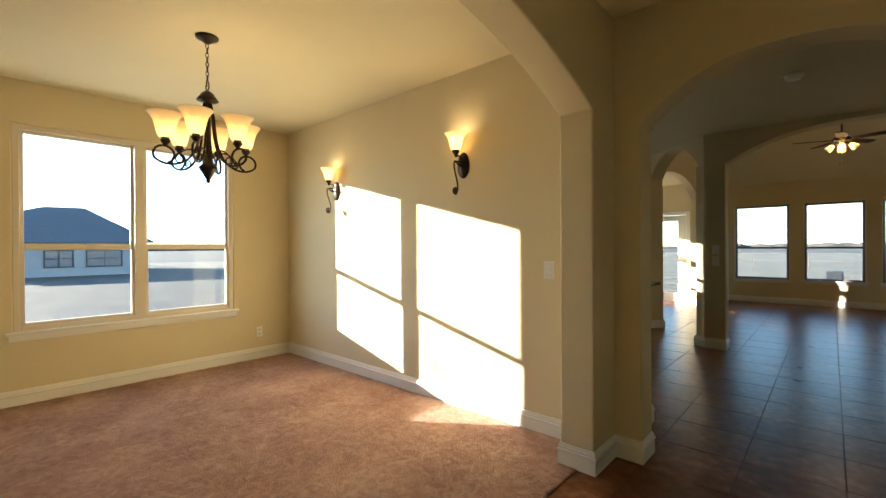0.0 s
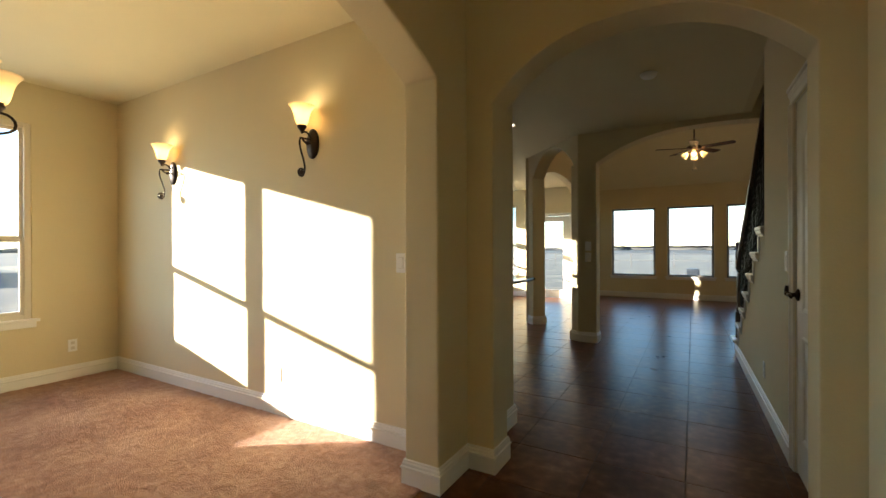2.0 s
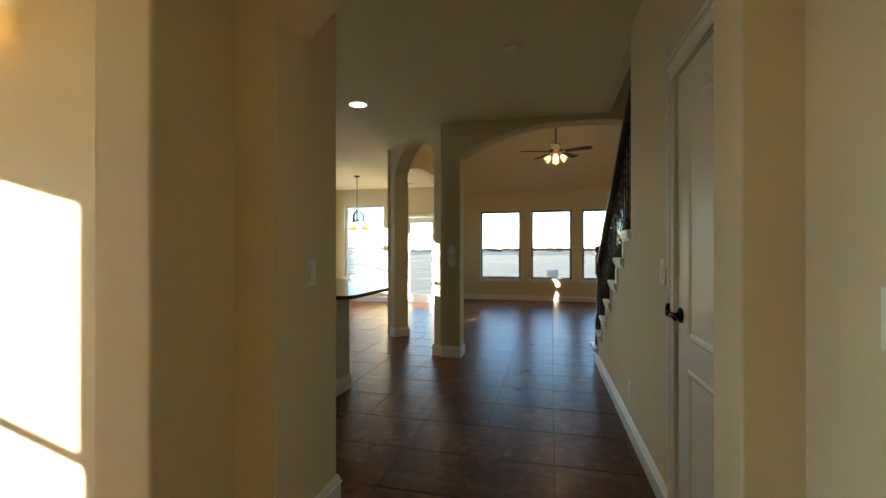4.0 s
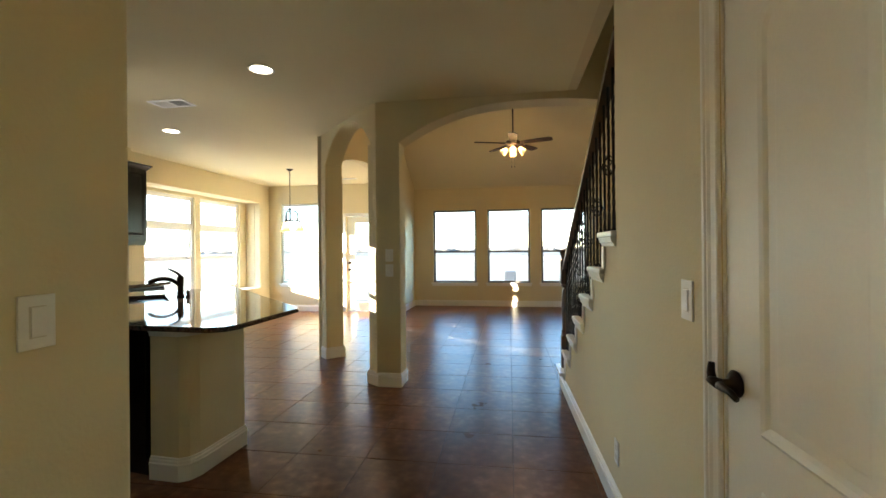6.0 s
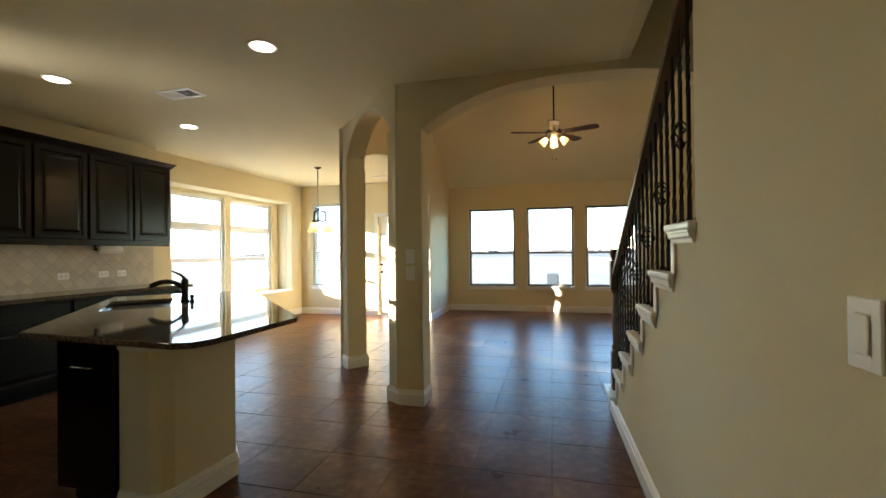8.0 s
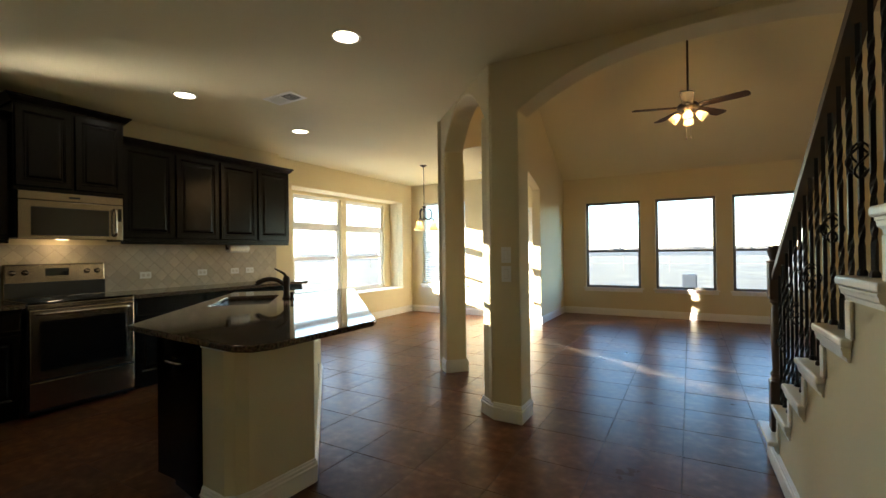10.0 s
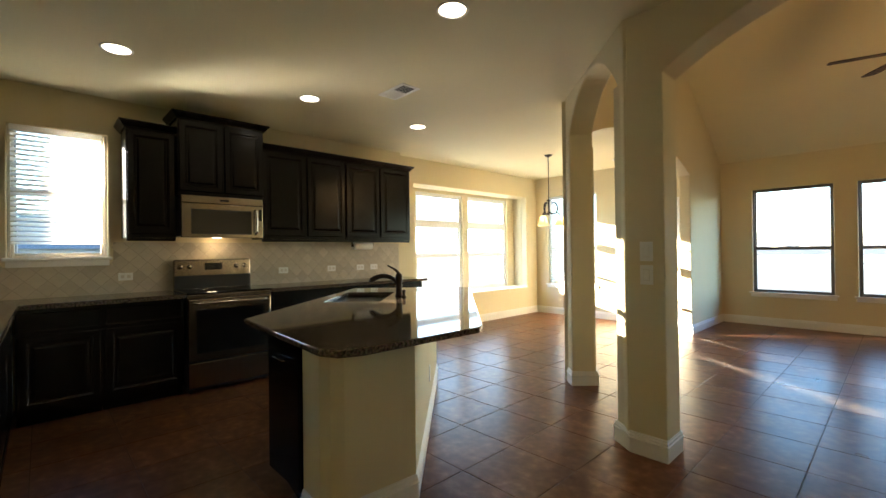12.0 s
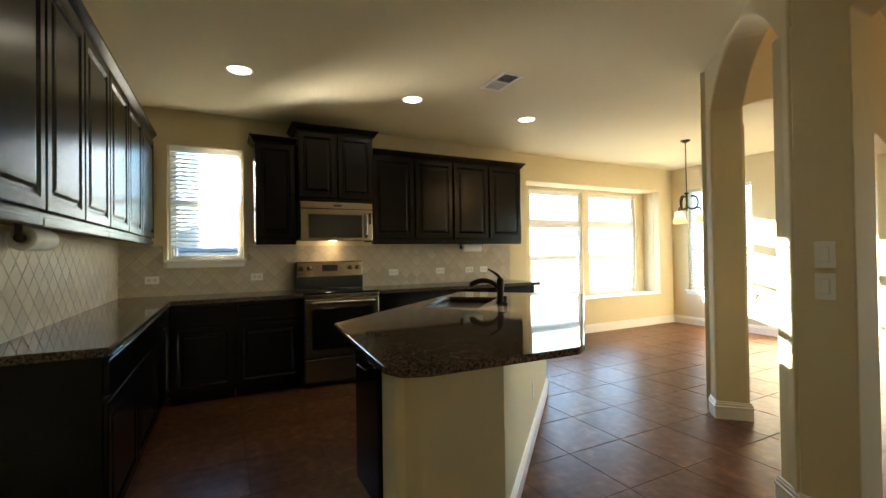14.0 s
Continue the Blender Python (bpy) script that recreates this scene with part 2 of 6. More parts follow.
tufted(GRASS)
# paler copy of the grass: brightness of the front-lit north side as colour
LITGRASS = material("front_lit_dry_grass", (0.12, 0.1, 0.066), 0.95, spread=0.35, scale=0.5, grain=0.3, bump=0.5, bump_scale=9)
tufted(LITGRASS)
ROOF = material("blue_grey_shingles", (0.066, 0.07, 0.075), 0.9, spread=0.15, scale=2)
# grey with the neighbour wall's haze and shade mixed in
BRICKF = material("hazy_shade_grey", (0.24, 0.24, 0.245), 0.85, spread=0.15, scale=3)
FARWIN = material("far_window_glass", (0.1, 0.12, 0.14), 0.15)
FENCE = material("weathered_grey_fence", (0.1, 0.09, 0.08), 0.9, spread=0.2)
CONDENSER = material("grey_painted_metal", (0.035, 0.04, 0.048), 0.8, 0.0)
CONDENSER.node_tree.nodes["Principled BSDF"].inputs["Specular IOR Level"].default_value = 0.05
BLADE = material("dark_fan_blade_wood", (0.02, 0.0105, 0.006), 0.6, spread=0.25, scale=5)
BLADE.node_tree.nodes["Principled BSDF"].inputs["Specular IOR Level"].default_value = 0.1
TREEL = material("far_bare_treeline", (0.07, 0.065, 0.06), 1.0, spread=0.3, scale=0.3)

# ---- mesh helpers ----


def mesh_of(name, bm, mat, smooth=False):
    bmesh.ops.recalc_face_normals(bm, faces=bm.faces)
    me = bpy.data.meshes.new(name)
    bm.to_mesh(me)
    bm.free()
    me.materials.append(mat)
    if smooth:
        for p in me.polygons:
            p.use_smooth = True
    return me


def part(name, bm, mat, parent, label="", smooth=False):
    ob = new(name, mesh_of(name, bm, mat, smooth))
    if parent:
        ob.parent = parent
        ob.matrix_parent_inverse = parent.matrix_world.inverted() if parent.type == "MESH" else Matrix.Translation(-parent.location)
    return tagged(ob, label)


def thing(name, label, category, base=(0, 0, 0), group=""):
    """An Empty at the base of a thing; its parts are given in world places."""
    ob = new(name)
    ob.empty_display_size = 0.1
    ob.location = base
    return tagged(ob, label, category, group)


def struct(name, bm, mat, label="", smooth=False):
    return tagged(new(name, mesh_of(name, bm, mat, smooth)), label, kind="structure")


def box(bm, x0, y0, z0, x1, y1, z1, bevel=0.0):
    vs = [bm.verts.new(p) for p in ((x0, y0, z0), (x1, y0, z0), (x1, y1, z0), (x0, y1, z0), (x0, y0, z1), (x1, y0, z1), (x1, y1, z1), (x0, y1, z1))]
    fs = [bm.faces.new([vs[i] for i in f]) for f in ((3, 2, 1, 0), (4, 5, 6, 7), (0, 1, 5, 4), (1, 2, 6, 5), (2, 3, 7, 6), (3, 0, 4, 7))]
    if bevel:
        bmesh.ops.bevel(bm, geom=list({e for f in fs for e in f.edges}), offset=bevel, segments=2, affect="EDGES", profile=0.5)
    return bm


def boxes(*dims, bevel=0.0):
    bm = bmesh.new()
    for d in dims:
        box(bm, *d, bevel=bevel)
    return bm


def prism(bm, pts, z0, z1, bevel=0.0, segs=2):
    """An upright block over a plan outline."""
    lo, hi = [bm.verts.new((x, y, z0)) for x, y in pts], [bm.verts.new((x, y, z1)) for x, y in pts]
    n = len(pts)
    fs = [bm.faces.new(lo[::-1]), bm.faces.new(hi)] + [bm.faces.new((lo[i], lo[(i + 1) % n], hi[(i + 1) % n], hi[i])) for i in range(n)]
    if bevel:
        bmesh.ops.bevel(bm, geom=list({e for f in fs for e in f.edges}), offset=bevel, segments=segs, affect="EDGES", profile=0.5)
    return bm


def lathe(bm, profile, centre=(0, 0, 0), segs=20, matrix=None):
    """A turned shape from rows of (radius, height)."""
    rings = []
    for r, z in profile:
        ring = [bm.verts.new((r * math.cos(2 * math.pi * i / segs), r * math.sin(2 * math.pi * i / segs), z)) for i in range(segs)]
        rings.append(ring)
    for a, b in zip(rings, rings[1:]):
        for i in range(segs):
            bm.faces.new((a[i], a[(i + 1) % segs], b[(i + 1) % segs], b[i]))
    if profile[0][0] > 1e-4:
        bm.faces.new(rings[0][::-1])
    if profile[-1][0] > 1e-4:
        bm.faces.new(rings[-1])
    vs = [v for ring in rings for v in ring]
    bmesh.ops.transform(bm, matrix=Matrix.Translation(centre) @ (matrix or Matrix()), verts=vs)
    return bm


def open_lathe(bm, profile, centre=(0, 0, 0), segs=24, matrix=None):
    """A turned shell, open at both ends."""
    rings = []
    for r, z in profile:
        rings.append([bm.verts.new((r * math.cos(2 * math.pi * i / segs), r * math.sin(2 * math.pi * i / segs), z)) for i in range(segs)])
    for a, b in zip(rings, rings[1:]):
        for i in range(segs):
            bm.faces.new((a[i], a[(i + 1) % segs], b[(i + 1) % segs], b[i]))
    bmesh.ops.transform(bm, matrix=Matrix.Translation(centre) @ (matrix or Matrix()), verts=[v for ring in rings for v in ring])
    return bm


def tube(bm, pts, radius, segs=8, taper=None):
    """A round bar along a line of points."""
    pts = [Vector(p) for p in pts]
    rings, side = [], None
    for i, p in enumerate(pts):
        d = (pts[min(i + 1, len(pts) - 1)] - pts[max(i - 1, 0)]).normalized()
        if side is None:
            side = d.cross(Vector((0.3, 0.5, 0.81))).normalized()
        side = (side - d * side.dot(d)).normalized()
        up = d.cross(side)
        r = radius if taper is None else radius + (taper - radius) * i / (len(pts) - 1)
        rings.append([bm.verts.new(p + r * (math.cos(2 * math.pi * k / segs) * side + math.sin(2 * math.pi * k / segs) * up)) for k in range(segs)])
    for a, b in zip(rings, rings[1:]):
        for k in range(segs):
            bm.faces.new((a[k], a[(k + 1) % segs], b[(k + 1) % segs], b[k]))
    bm.faces.new(rings[0][::-1])
    bm.faces.new(rings[-1])
    return bm


def sweep(bm, line, profile, closed=False, z=0.0):
    """A moulding along a plan line; profile rows are (out, up), out to the right of the way."""
    n, rings = len(line), []
    for i in range(n):
        p = Vector(line[i])
        a = (p - Vector(line[i - 1])).normalized() if i or closed else None
        b = (Vector(line[(i + 1) % n]) - p).normalized() if i < n - 1 or closed else None
        na = Vector((a.y, -a.x)) if a else None
        nb = Vector((b.y, -b.x)) if b else None
        if na is None or nb is None:
            out = na or nb
        else:
            out = (na + nb).normalized()
            out = out / max(0.3, out.dot(na))
        rings.append([bm.verts.new((p.x + out.x * o, p.y + out.y * o, z + u)) for o, u in profile])
    k = len(profile)
    for i in range(n if closed else n - 1):
        a, b = rings[i], rings[(i + 1) % n]
        for j in range(k):
            bm.faces.new((a[j], a[(j + 1) % k], b[(j + 1) % k], b[j]))
    if not closed:
        bm.faces.new(rings[0])
        bm.faces.new(rings[-1][::-1])
    return bm


def holed(axis, t0, t1, u0, u1, v0, v1, holes):
    """A wall slab with rectangular holes. axis x: thickness along x, u is y; axis y: thickness along y, u is x; v is height."""
    bm = bmesh.new()
    us = sorted({u0, u1, *[h[0] for h in holes], *[h[1] for h in holes]})
    vs = sorted({v0, v1, *[h[2] for h in holes], *[h[3] for h in holes]})
    place = (lambda t, u, v: (t, u, v)) if axis == "x" else (lambda t, u, v: (u, t, v))
    verts = {}

    def vert(t, i, j):
        if (t, i, j) not in verts:
            verts[t, i, j] = bm.verts.new(place((t0, t1)[t], us[i], vs[j]))
        return verts[t, i, j]

    def solid(i, j):
        if not (0 <= i < len(us) - 1 and 0 <= j < len(vs) - 1):
            return False
        cu, cv = (us[i] + us[i + 1]) / 2, (vs[j] + vs[j + 1]) / 2
        return not any(h[0] < cu < h[1] and h[2] < cv < h[3] for h in holes)

    for i in range(len(us) - 1):
        for j in range(len(vs) - 1):
            if not solid(i, j):
                continue
            for t in (0, 1):
                bm.faces.new([vert(t, i, j), vert(t, i + 1, j), vert(t, i + 1, j + 1), vert(t, i, j + 1)])
            for di, dj, a, b in ((-1, 0, (i, j), (i, j + 1)), (1, 0, (i + 1, j), (i + 1, j + 1)), (0, -1, (i, j), (i + 1, j)), (0, 1, (i, j + 1), (i + 1, j + 1))):
                if not solid(i + di, j + dj):
                    bm.faces.new([vert(0, *a), vert(0, *b), vert(1, *b), vert(1, *a)])
    return bm


def arched(start, end, thick, top, o0, o1, spring, rise, power=2.3, steps=28):
    """A wall from plan point start to end (thick to the left of that way) with one arched opening from o0 to o1 along it."""
    bm = bmesh.new()
    a, b = Vector(start), Vector(end)
    d = (b - a).normalized()
    left, length = Vector((-d.y, d.x)), (b - a).length
    us = []
    for i in range(steps + 1):
        w = -math.cos(math.pi * i / steps)
        us.append((o0 + o1) / 2 + (o1 - o0) / 2 * w)
    mid, half = (o0 + o1) / 2, (o1 - o0) / 2
    curve = [(u, spring + rise * (1 - abs((u - mid) / half) ** power)) for u in us]
    outline = [(0, 0), (o0, 0)] if o0 > 0.001 else []
    outline += curve
    outline += [(o1, 0), (length, 0)] if o1 < length - 0.001 else []
    outline += [(length, top), (0, top)]
    sides = [[bm.verts.new((*(a + d * u + left * s), v)) for u, v in outline] for s in (0, thick)]
    n = len(outline)
    # faces are cut in quads so that none is bent
    lo = len([1 for p in ([(0, 0), (o0, 0)] if o0 > 0.001 else [])])
    tops = [[bm.verts.new((*(a + d * u + left * s), top)) for u, v in curve] for s in (0, thick)]
    for s in (0, 1):
        f, t = sides[s], tops[s]
        for i in range(len(curve) - 1):
            bm.faces.new((f[lo + i], f[lo + i + 1], t[i + 1], t[i]))
        if lo:
            bm.faces.new((f[0], f[1], f[2], t[0], f[n - 1]))
        if o1 < length - 0.001:
            e = lo + len(curve) - 1
            bm.faces.new((f[e + 1], f[e + 2], f[e + 3], t[-1], f[e]))
    chain = list(range(n))
    for i in chain:
        j = (i + 1) % n
        if (i, j) == (n - 2, n - 1):
            continue
        bm.faces.new((sides[0][i], sides[0][j], sides[1][j], sides[1][i]))
    for i in range(len(curve) - 1):
        bm.faces.new((tops[0][i], tops[0][i + 1], tops[1][i + 1], tops[1][i]))
    bmesh.ops.remove_doubles(bm, verts=bm.verts, dist=1e-5)
    return bm


def bezier(p, n=14):
    p = [Vector(v) for v in p]
    out = []
    for i in range(n + 1):
        t = i / n
        q_ = p[:]
        while len(q_) > 1:
            q_ = [a.lerp(b, t) for a, b in zip(q_, q_[1:])]
        out.append(q_[0])
    return out


def rounded(ob, width=0.018, segs=3):
    """Bull-nosed plaster corners."""
    mod = ob.modifiers.new("bullnose", "BEVEL")
    mod.width, mod.segments, mod.limit_method, mod.angle_limit = width, segs, "ANGLE", radians(40)
    return ob
# ---- structure ----
C = 2.74                      # ceiling height
CT = C + 0.1                  # wall tops, up inside the ceiling
XW, XN, XB = -5.03, -5.17, -5.5   # kitchen and dining west wall, breakfast nook west wall, back of the bay
YL, YN = 12.42, 11.28         # living room and nook north walls
SLOPE = 0.64

# floors
struct("ground", boxes((-700, -700, -0.62, 700, 700, -0.42)), GRASS, "dry winter grass ground reaching the horizon")
struct("lawn", boxes((-60, 13.2, -0.5, 60, 120, -0.414)), LITGRASS, "dry grass behind the house, front light put into its paler colour")
struct("floor", boxes((-5.4, -2.0, -0.3, 5.2, 12.6, -0.003)), GROUT, "dark grout bed under brown floor tiles")
bm = bmesh.new()
nx, ny = 200, 222
grid = [[bm.verts.new((XW + (3.95) * i / nx, -1.6 + 4.4 * j / ny, 0.006 + 0.005 * noise.noise(Vector((i * 0.33, j * 0.33, 0))) + 0.004 * noise.noise(Vector((i * 0.8, j * 0.8, 3))))) for j in range(ny + 1)] for i in range(nx + 1)]
for i in range(nx):
    for j in range(ny):
        bm.faces.new((grid[i][j], grid[i + 1][j], grid[i + 1][j + 1], grid[i][j + 1]))
edge = [v for v in bm.edges if v.is_boundary]
ex = bmesh.ops.extrude_edge_only(bm, edges=edge)
for v in ex["geom"]:
    if isinstance(v, bmesh.types.BMVert):
        v.co.z = -0.012
struct("carpet", bm, CARPET, "plush terracotta pink wall-to-wall carpet in the dining room", True)

# west outer wall, dining and kitchen
rounded(struct("wall_west", holed("x", XW - 0.15, XW, -1.6, 7.64, 0, CT, [(0.345, 2.125, 0.615, 2.375), (3.55, 4.21, 1.26, 2.39)]), WALL, "cream painted outer wall of dining room and kitchen"), 0.012)
# added slab, never in view: its opening cuts the sun through the kitchen window
struct("wall_west_sun_stop", holed("x", XW - 0.34, XW - 0.152, 2.9, 7.64, -0.4, C, [(3.605, 4.21, 1.26, 2.39)]), BRICKF, "unseen slab added outside the kitchen wall to trim its sun")
# nook west wall with the bay recess
BY0, BY1, BZ0, BZ1 = 8.0, 10.93, 0.53, 2.34
rounded(struct("wall_nook_west", holed("x", XN - 0.13, XN, 7.6, YN + 0.15, 0, CT, [(BY0, BY1, BZ0, BZ1)]), WALL, "cream painted nook wall with a window bay"))
bm = holed("x", XB - 0.15, XB, BY0 - 0.2, BY1 + 0.2, 0.2, C, [(8.3, 9.43, 0.56, 2.29), (9.56, 10.72, 0.56, 2.29)])
struct("wall_bay_back", bm, WALL, "cream painted back of the window bay")
struct("wall_bay_side", boxes((XB, BY0 - 0.15, 0.2, XN - 0.13, BY0, C), (XB, BY1, 0.2, XN - 0.13, BY1 + 0.15, C)), WALL, "cream painted sides of the window bay")
struct("ceiling_bay", boxes((XB, BY0, BZ1, XN - 0.13, BY1, C)), WALL, "cream painted soffit of the window bay")
struct("window_seat", boxes((XB, BY0, 0.2, XN - 0.13, BY1, BZ0)), WALL, "cream painted window seat in the nook bay")
bm = bmesh.new()
box(bm, XB, BY0 + 0.002, BZ0, XN + 0.015, BY1 - 0.002, BZ0 + 0.022, bevel=0.006)
struct("trim_seat", bm, TRIM, "white painted seat board of the window bay")
# nook north wall
rounded(struct("wall_nook_north", holed("y", YN, YN + 0.15, XN - 0.1, -2.2, 0, C + 0.4, [(-4.88, -3.85, 0.6, 2.34), (-3.38, -2.47, 0, 2.04)]), WALL, "cream painted nook wall with window and glazed door"), 0.012)
# wall between nook and living room, with a wide arch
rounded(struct("wall_living_west", arched((-2.13, 7.53), (-2.13, YL), 0.15, 4.75, 0.09, 3.29, 2.37, 0.32, 2.3), WALL, "cream painted wall with a wide arch"))
# living room north wall
WINX = ((-1.68, -0.675), (-0.41, 0.55), (0.80, 1.80))
rounded(struct("wall_living_north", holed("y", YL, YL + 0.15, -2.28, 5.0, 0, 4.75, [(a, b, 0.54, 2.23) for a, b in WINX]), WALL, "cream painted living room window wall"), 0.012)
struct("wall_living_east", boxes((5.0, 6.4, 0, 5.15, YL + 0.15, 4.75)), WALL, "cream painted living room wall")
# wide arch between hall and living room; the wall goes on up beside the stairs
rounded(struct("wall_living_south", arched((1.63, 6.69), (-1.17, 6.69), 0.22, 5.3, 0.0, 2.585, 2.34, 0.335, 2.6), WALL, "cream painted wall with a wide flat arch"))
struct("wall_living_south_east", boxes((1.63, 6.47, 0, 5.15, 6.69, 5.3)), WALL, "cream painted living room wall")


def stub(name, pts, z1, label):
    bm = bmesh.new()
    prism(bm, pts, 0, z1)
    return rounded(struct(name, bm, WALL, label))


# five-sided pier at the corner of the two arches, and the slanting arch to the next column
stub("column_near", [(-1.305, 6.565), (-1.172, 6.47), (-0.96, 6.47), (-0.96, 6.69), (-1.1, 6.69), (-1.17, 6.74)], 2.36, "cream plaster five-sided column between arches")
q = math.sqrt(0.5)
rounded(struct("wall_slant", arched((-2.22, 7.5), (-1.185, 6.465), 0.22, 5.0, 0.14, 1.345, 2.36, 0.35, 2.2), WALL, "cream plaster slanting wall with a narrow arch"))
stub("column_far", [(-2.22, 7.5), (-2.118, 7.403), (-1.962, 7.567), (-2.065, 7.667), (-2.28, 7.667), (-2.24, 7.547)], 2.25, "cream plaster column between arches")

# dining room and kitchen party wall, hall and foyer walls
rounded(struct("wall_dining_north", boxes((XW - 0.1, 2.8, 0, -1.0, 3.15, CT)), WALL, "cream painted wall between dining room and kitchen"), 0.012)
rounded(struct("wall_dining_east", arched((-0.98, -1.6), (-0.98, 2.9), 0.207, CT, 0.9, 4.1, 2.1, 0.34, 2.2), WALL, "cream painted wall with a wide arch to the dining room"))
rounded(struct("wall_hall_arch", arched((-1.1, 2.82), (0.79, 2.82), 0.2, CT, 0.28, 1.65, 2.04, 0.30, 2.5), WALL, "cream painted wall with the hall arch"))
rounded(struct("wall_hall_west", boxes((-1.12, 2.98, 0, -0.97, 3.53, CT)), WALL, "cream painted end of wall beside the kitchen"))
rounded(struct("wall_foyer_east", boxes((0.69, -1.7, 0, 0.81, 3.0, CT)), WALL, "cream painted foyer wall"))
SIDE = []                     # what stands on the slightly turned stair wall
SIDE.append(rounded(struct("wall_hall_east", holed("x", 0.57, 0.69, 3.021, 4.68, 0, 5.3, [(3.08, 3.66, 0, 2.03)]), WALL, "cream painted hall wall beside the stairs"), 0.001))
struct("wall_south", boxes((XW - 0.15, -1.75, 0, 1.8, -1.6, C)), WALL, "cream painted wall")
# closet behind the hall door, and stairwell
struct("wall_stair_east", boxes((1.63, 0.6, 0, 1.78, 6.47, 5.3)), WALL, "cream painted stairwell wall")
struct("wall_stair_south", boxes((0.7, 0.6, 0, 1.63, 0.75, 5.3)), WALL, "cream painted stairwell wall")
struct("wall_stair_upper", boxes((0.57, 0.6, C + 0.15, 0.69, 3.0, 5.3)), WALL, "cream painted upper stairwell wall")
struct("wall_stair_fascia", boxes((0.61, 4.68, C, 0.69, 6.47, 5.3)), WALL, "cream painted stairwell face above the hall ceiling")
struct("ceiling_stair", boxes((0.57, 0.6, 5.3, 1.78, 6.69, 5.45)), CEIL, "cream painted stairwell ceiling")

# ceilings
struct("ceiling_main", boxes((XN - 0.4, -1.75, C, 0.61, 6.47, C + 0.15), (XN - 0.4, 6.47, C, -2.28, YN + 0.15, C + 0.15), (0.61, -1.75, C, 0.72, 4.68, C + 0.15)), CEIL, "cream textured ceiling")
bm = bmesh.new()
prism(bm, [(-2.28, 6.47), (-1.0, 6.47), (-1.0, 6.5), (-2.1, 7.6), (-2.28, 7.6)], C, C + 0.15)
struct("ceiling_corner", bm, CEIL, "cream textured ceiling beside the columns")
yr = YL - (4.62 - C) / SLOPE
bm = bmesh.new()
for x0, x1 in ((-2.28, 5.15),):
    pr = [(YL + 0.15, C - 0.15 * SLOPE), (yr, 4.62), (6.47, 4.62), (6.47, 4.8), (yr, 4.8), (YL + 0.15, C + 0.2)]
    a, b = [bm.verts.new((x0, y, z)) for y, z in pr], [bm.verts.new((x1, y, z)) for y, z in pr]
    bm.faces.new(a)
    bm.faces.new(b[::-1])
    for i in range(6):
        bm.faces.new((a[i], a[(i + 1) % 6], b[(i + 1) % 6], b[i]))
struct("ceiling_living", bm, CEIL, "cream vaulted living room ceiling")

# stepped wall under the open stairs
RISE, RUN, Y1 = 0.2, 0.3, 6.78
bm = bmesh.new()
outline = [(4.68, 0), (Y1 - 0.03, 0)]
for k in range(1, 8):
    outline += [(Y1 - 0.03 - RUN * (k - 1), RISE * k - 0.035), (Y1 - 0.03 - RUN * k, RISE * k - 0.035)]
outline[-1] = (4.68, outline[-1][1])
a, b = [bm.verts.new((0.57, y, z)) for y, z in outline], [bm.verts.new((0.69, y, z)) for y, z in outline]
bm.faces.new(a)
bm.faces.new(b[::-1])
for i in range(len(outline)):
    j = (i + 1) % len(outline)
    bm.faces.new((a[i], a[j], b[j], b[i]))
bmesh.ops.triangulate(bm, faces=[f for f in bm.faces if len(f.verts) > 4])
SIDE.append(struct("wall_under_stairs", bm, WALL, "cream painted wall stepping up under the stairs"))

# skirting boards
BASE = [(0, 0), (0.014, 0), (0.014, 0.084), (0.019, 0.089), (0.019, 0.097), (0.012, 0.101), (0.012, 0.114), (0.007, 0.121), (0.007, 0.129), (0, 0.134)]


def skirting(line, closed=False, label="white painted moulded baseboard"):
    bm = bmesh.new()
    sweep(bm, line, BASE, closed)
    return struct("baseboard", bm, TRIM, label)


skirting([(XW, -1.6), (XW, 2.8), (-1.187, 2.8), (-1.187, 2.5), (-0.98, 2.5), (-0.98, 2.82), (-0.82, 2.82), (-0.82, 3.02), (-0.97, 3.02), (-0.97, 3.53), (-1.12, 3.53), (-1.12, 2.98)])
SIDE.append(skirting([(0.57, Y1 - 0.03), (0.57, 3.745)]))
skirting([(0.55, 3.02), (0.55, 2.82), (0.69, 2.82), (0.69, -1.6)])
skirting([(-1.305, 6.565), (-1.172, 6.47), (-0.96, 6.47), (-0.96, 6.69), (-1.1, 6.69), (-1.17, 6.74)], True)
skirting([(-2.22, 7.5), (-2.118, 7.403), (-1.962, 7.567), (-2.065, 7.667), (-2.28, 7.667), (-2.24, 7.547)], True)
skirting([(-2.28, YN), (-2.28, 10.82), (-2.13, 10.82), (-2.13, YL), (5.0, YL), (5.0, 6.69), (1.63, 6.69)])
skirting([(XN, 7.66), (XN, YN), (-3.46, YN)])
skirting([(-2.39, YN), (-2.3, YN)])

# ---- windows ----


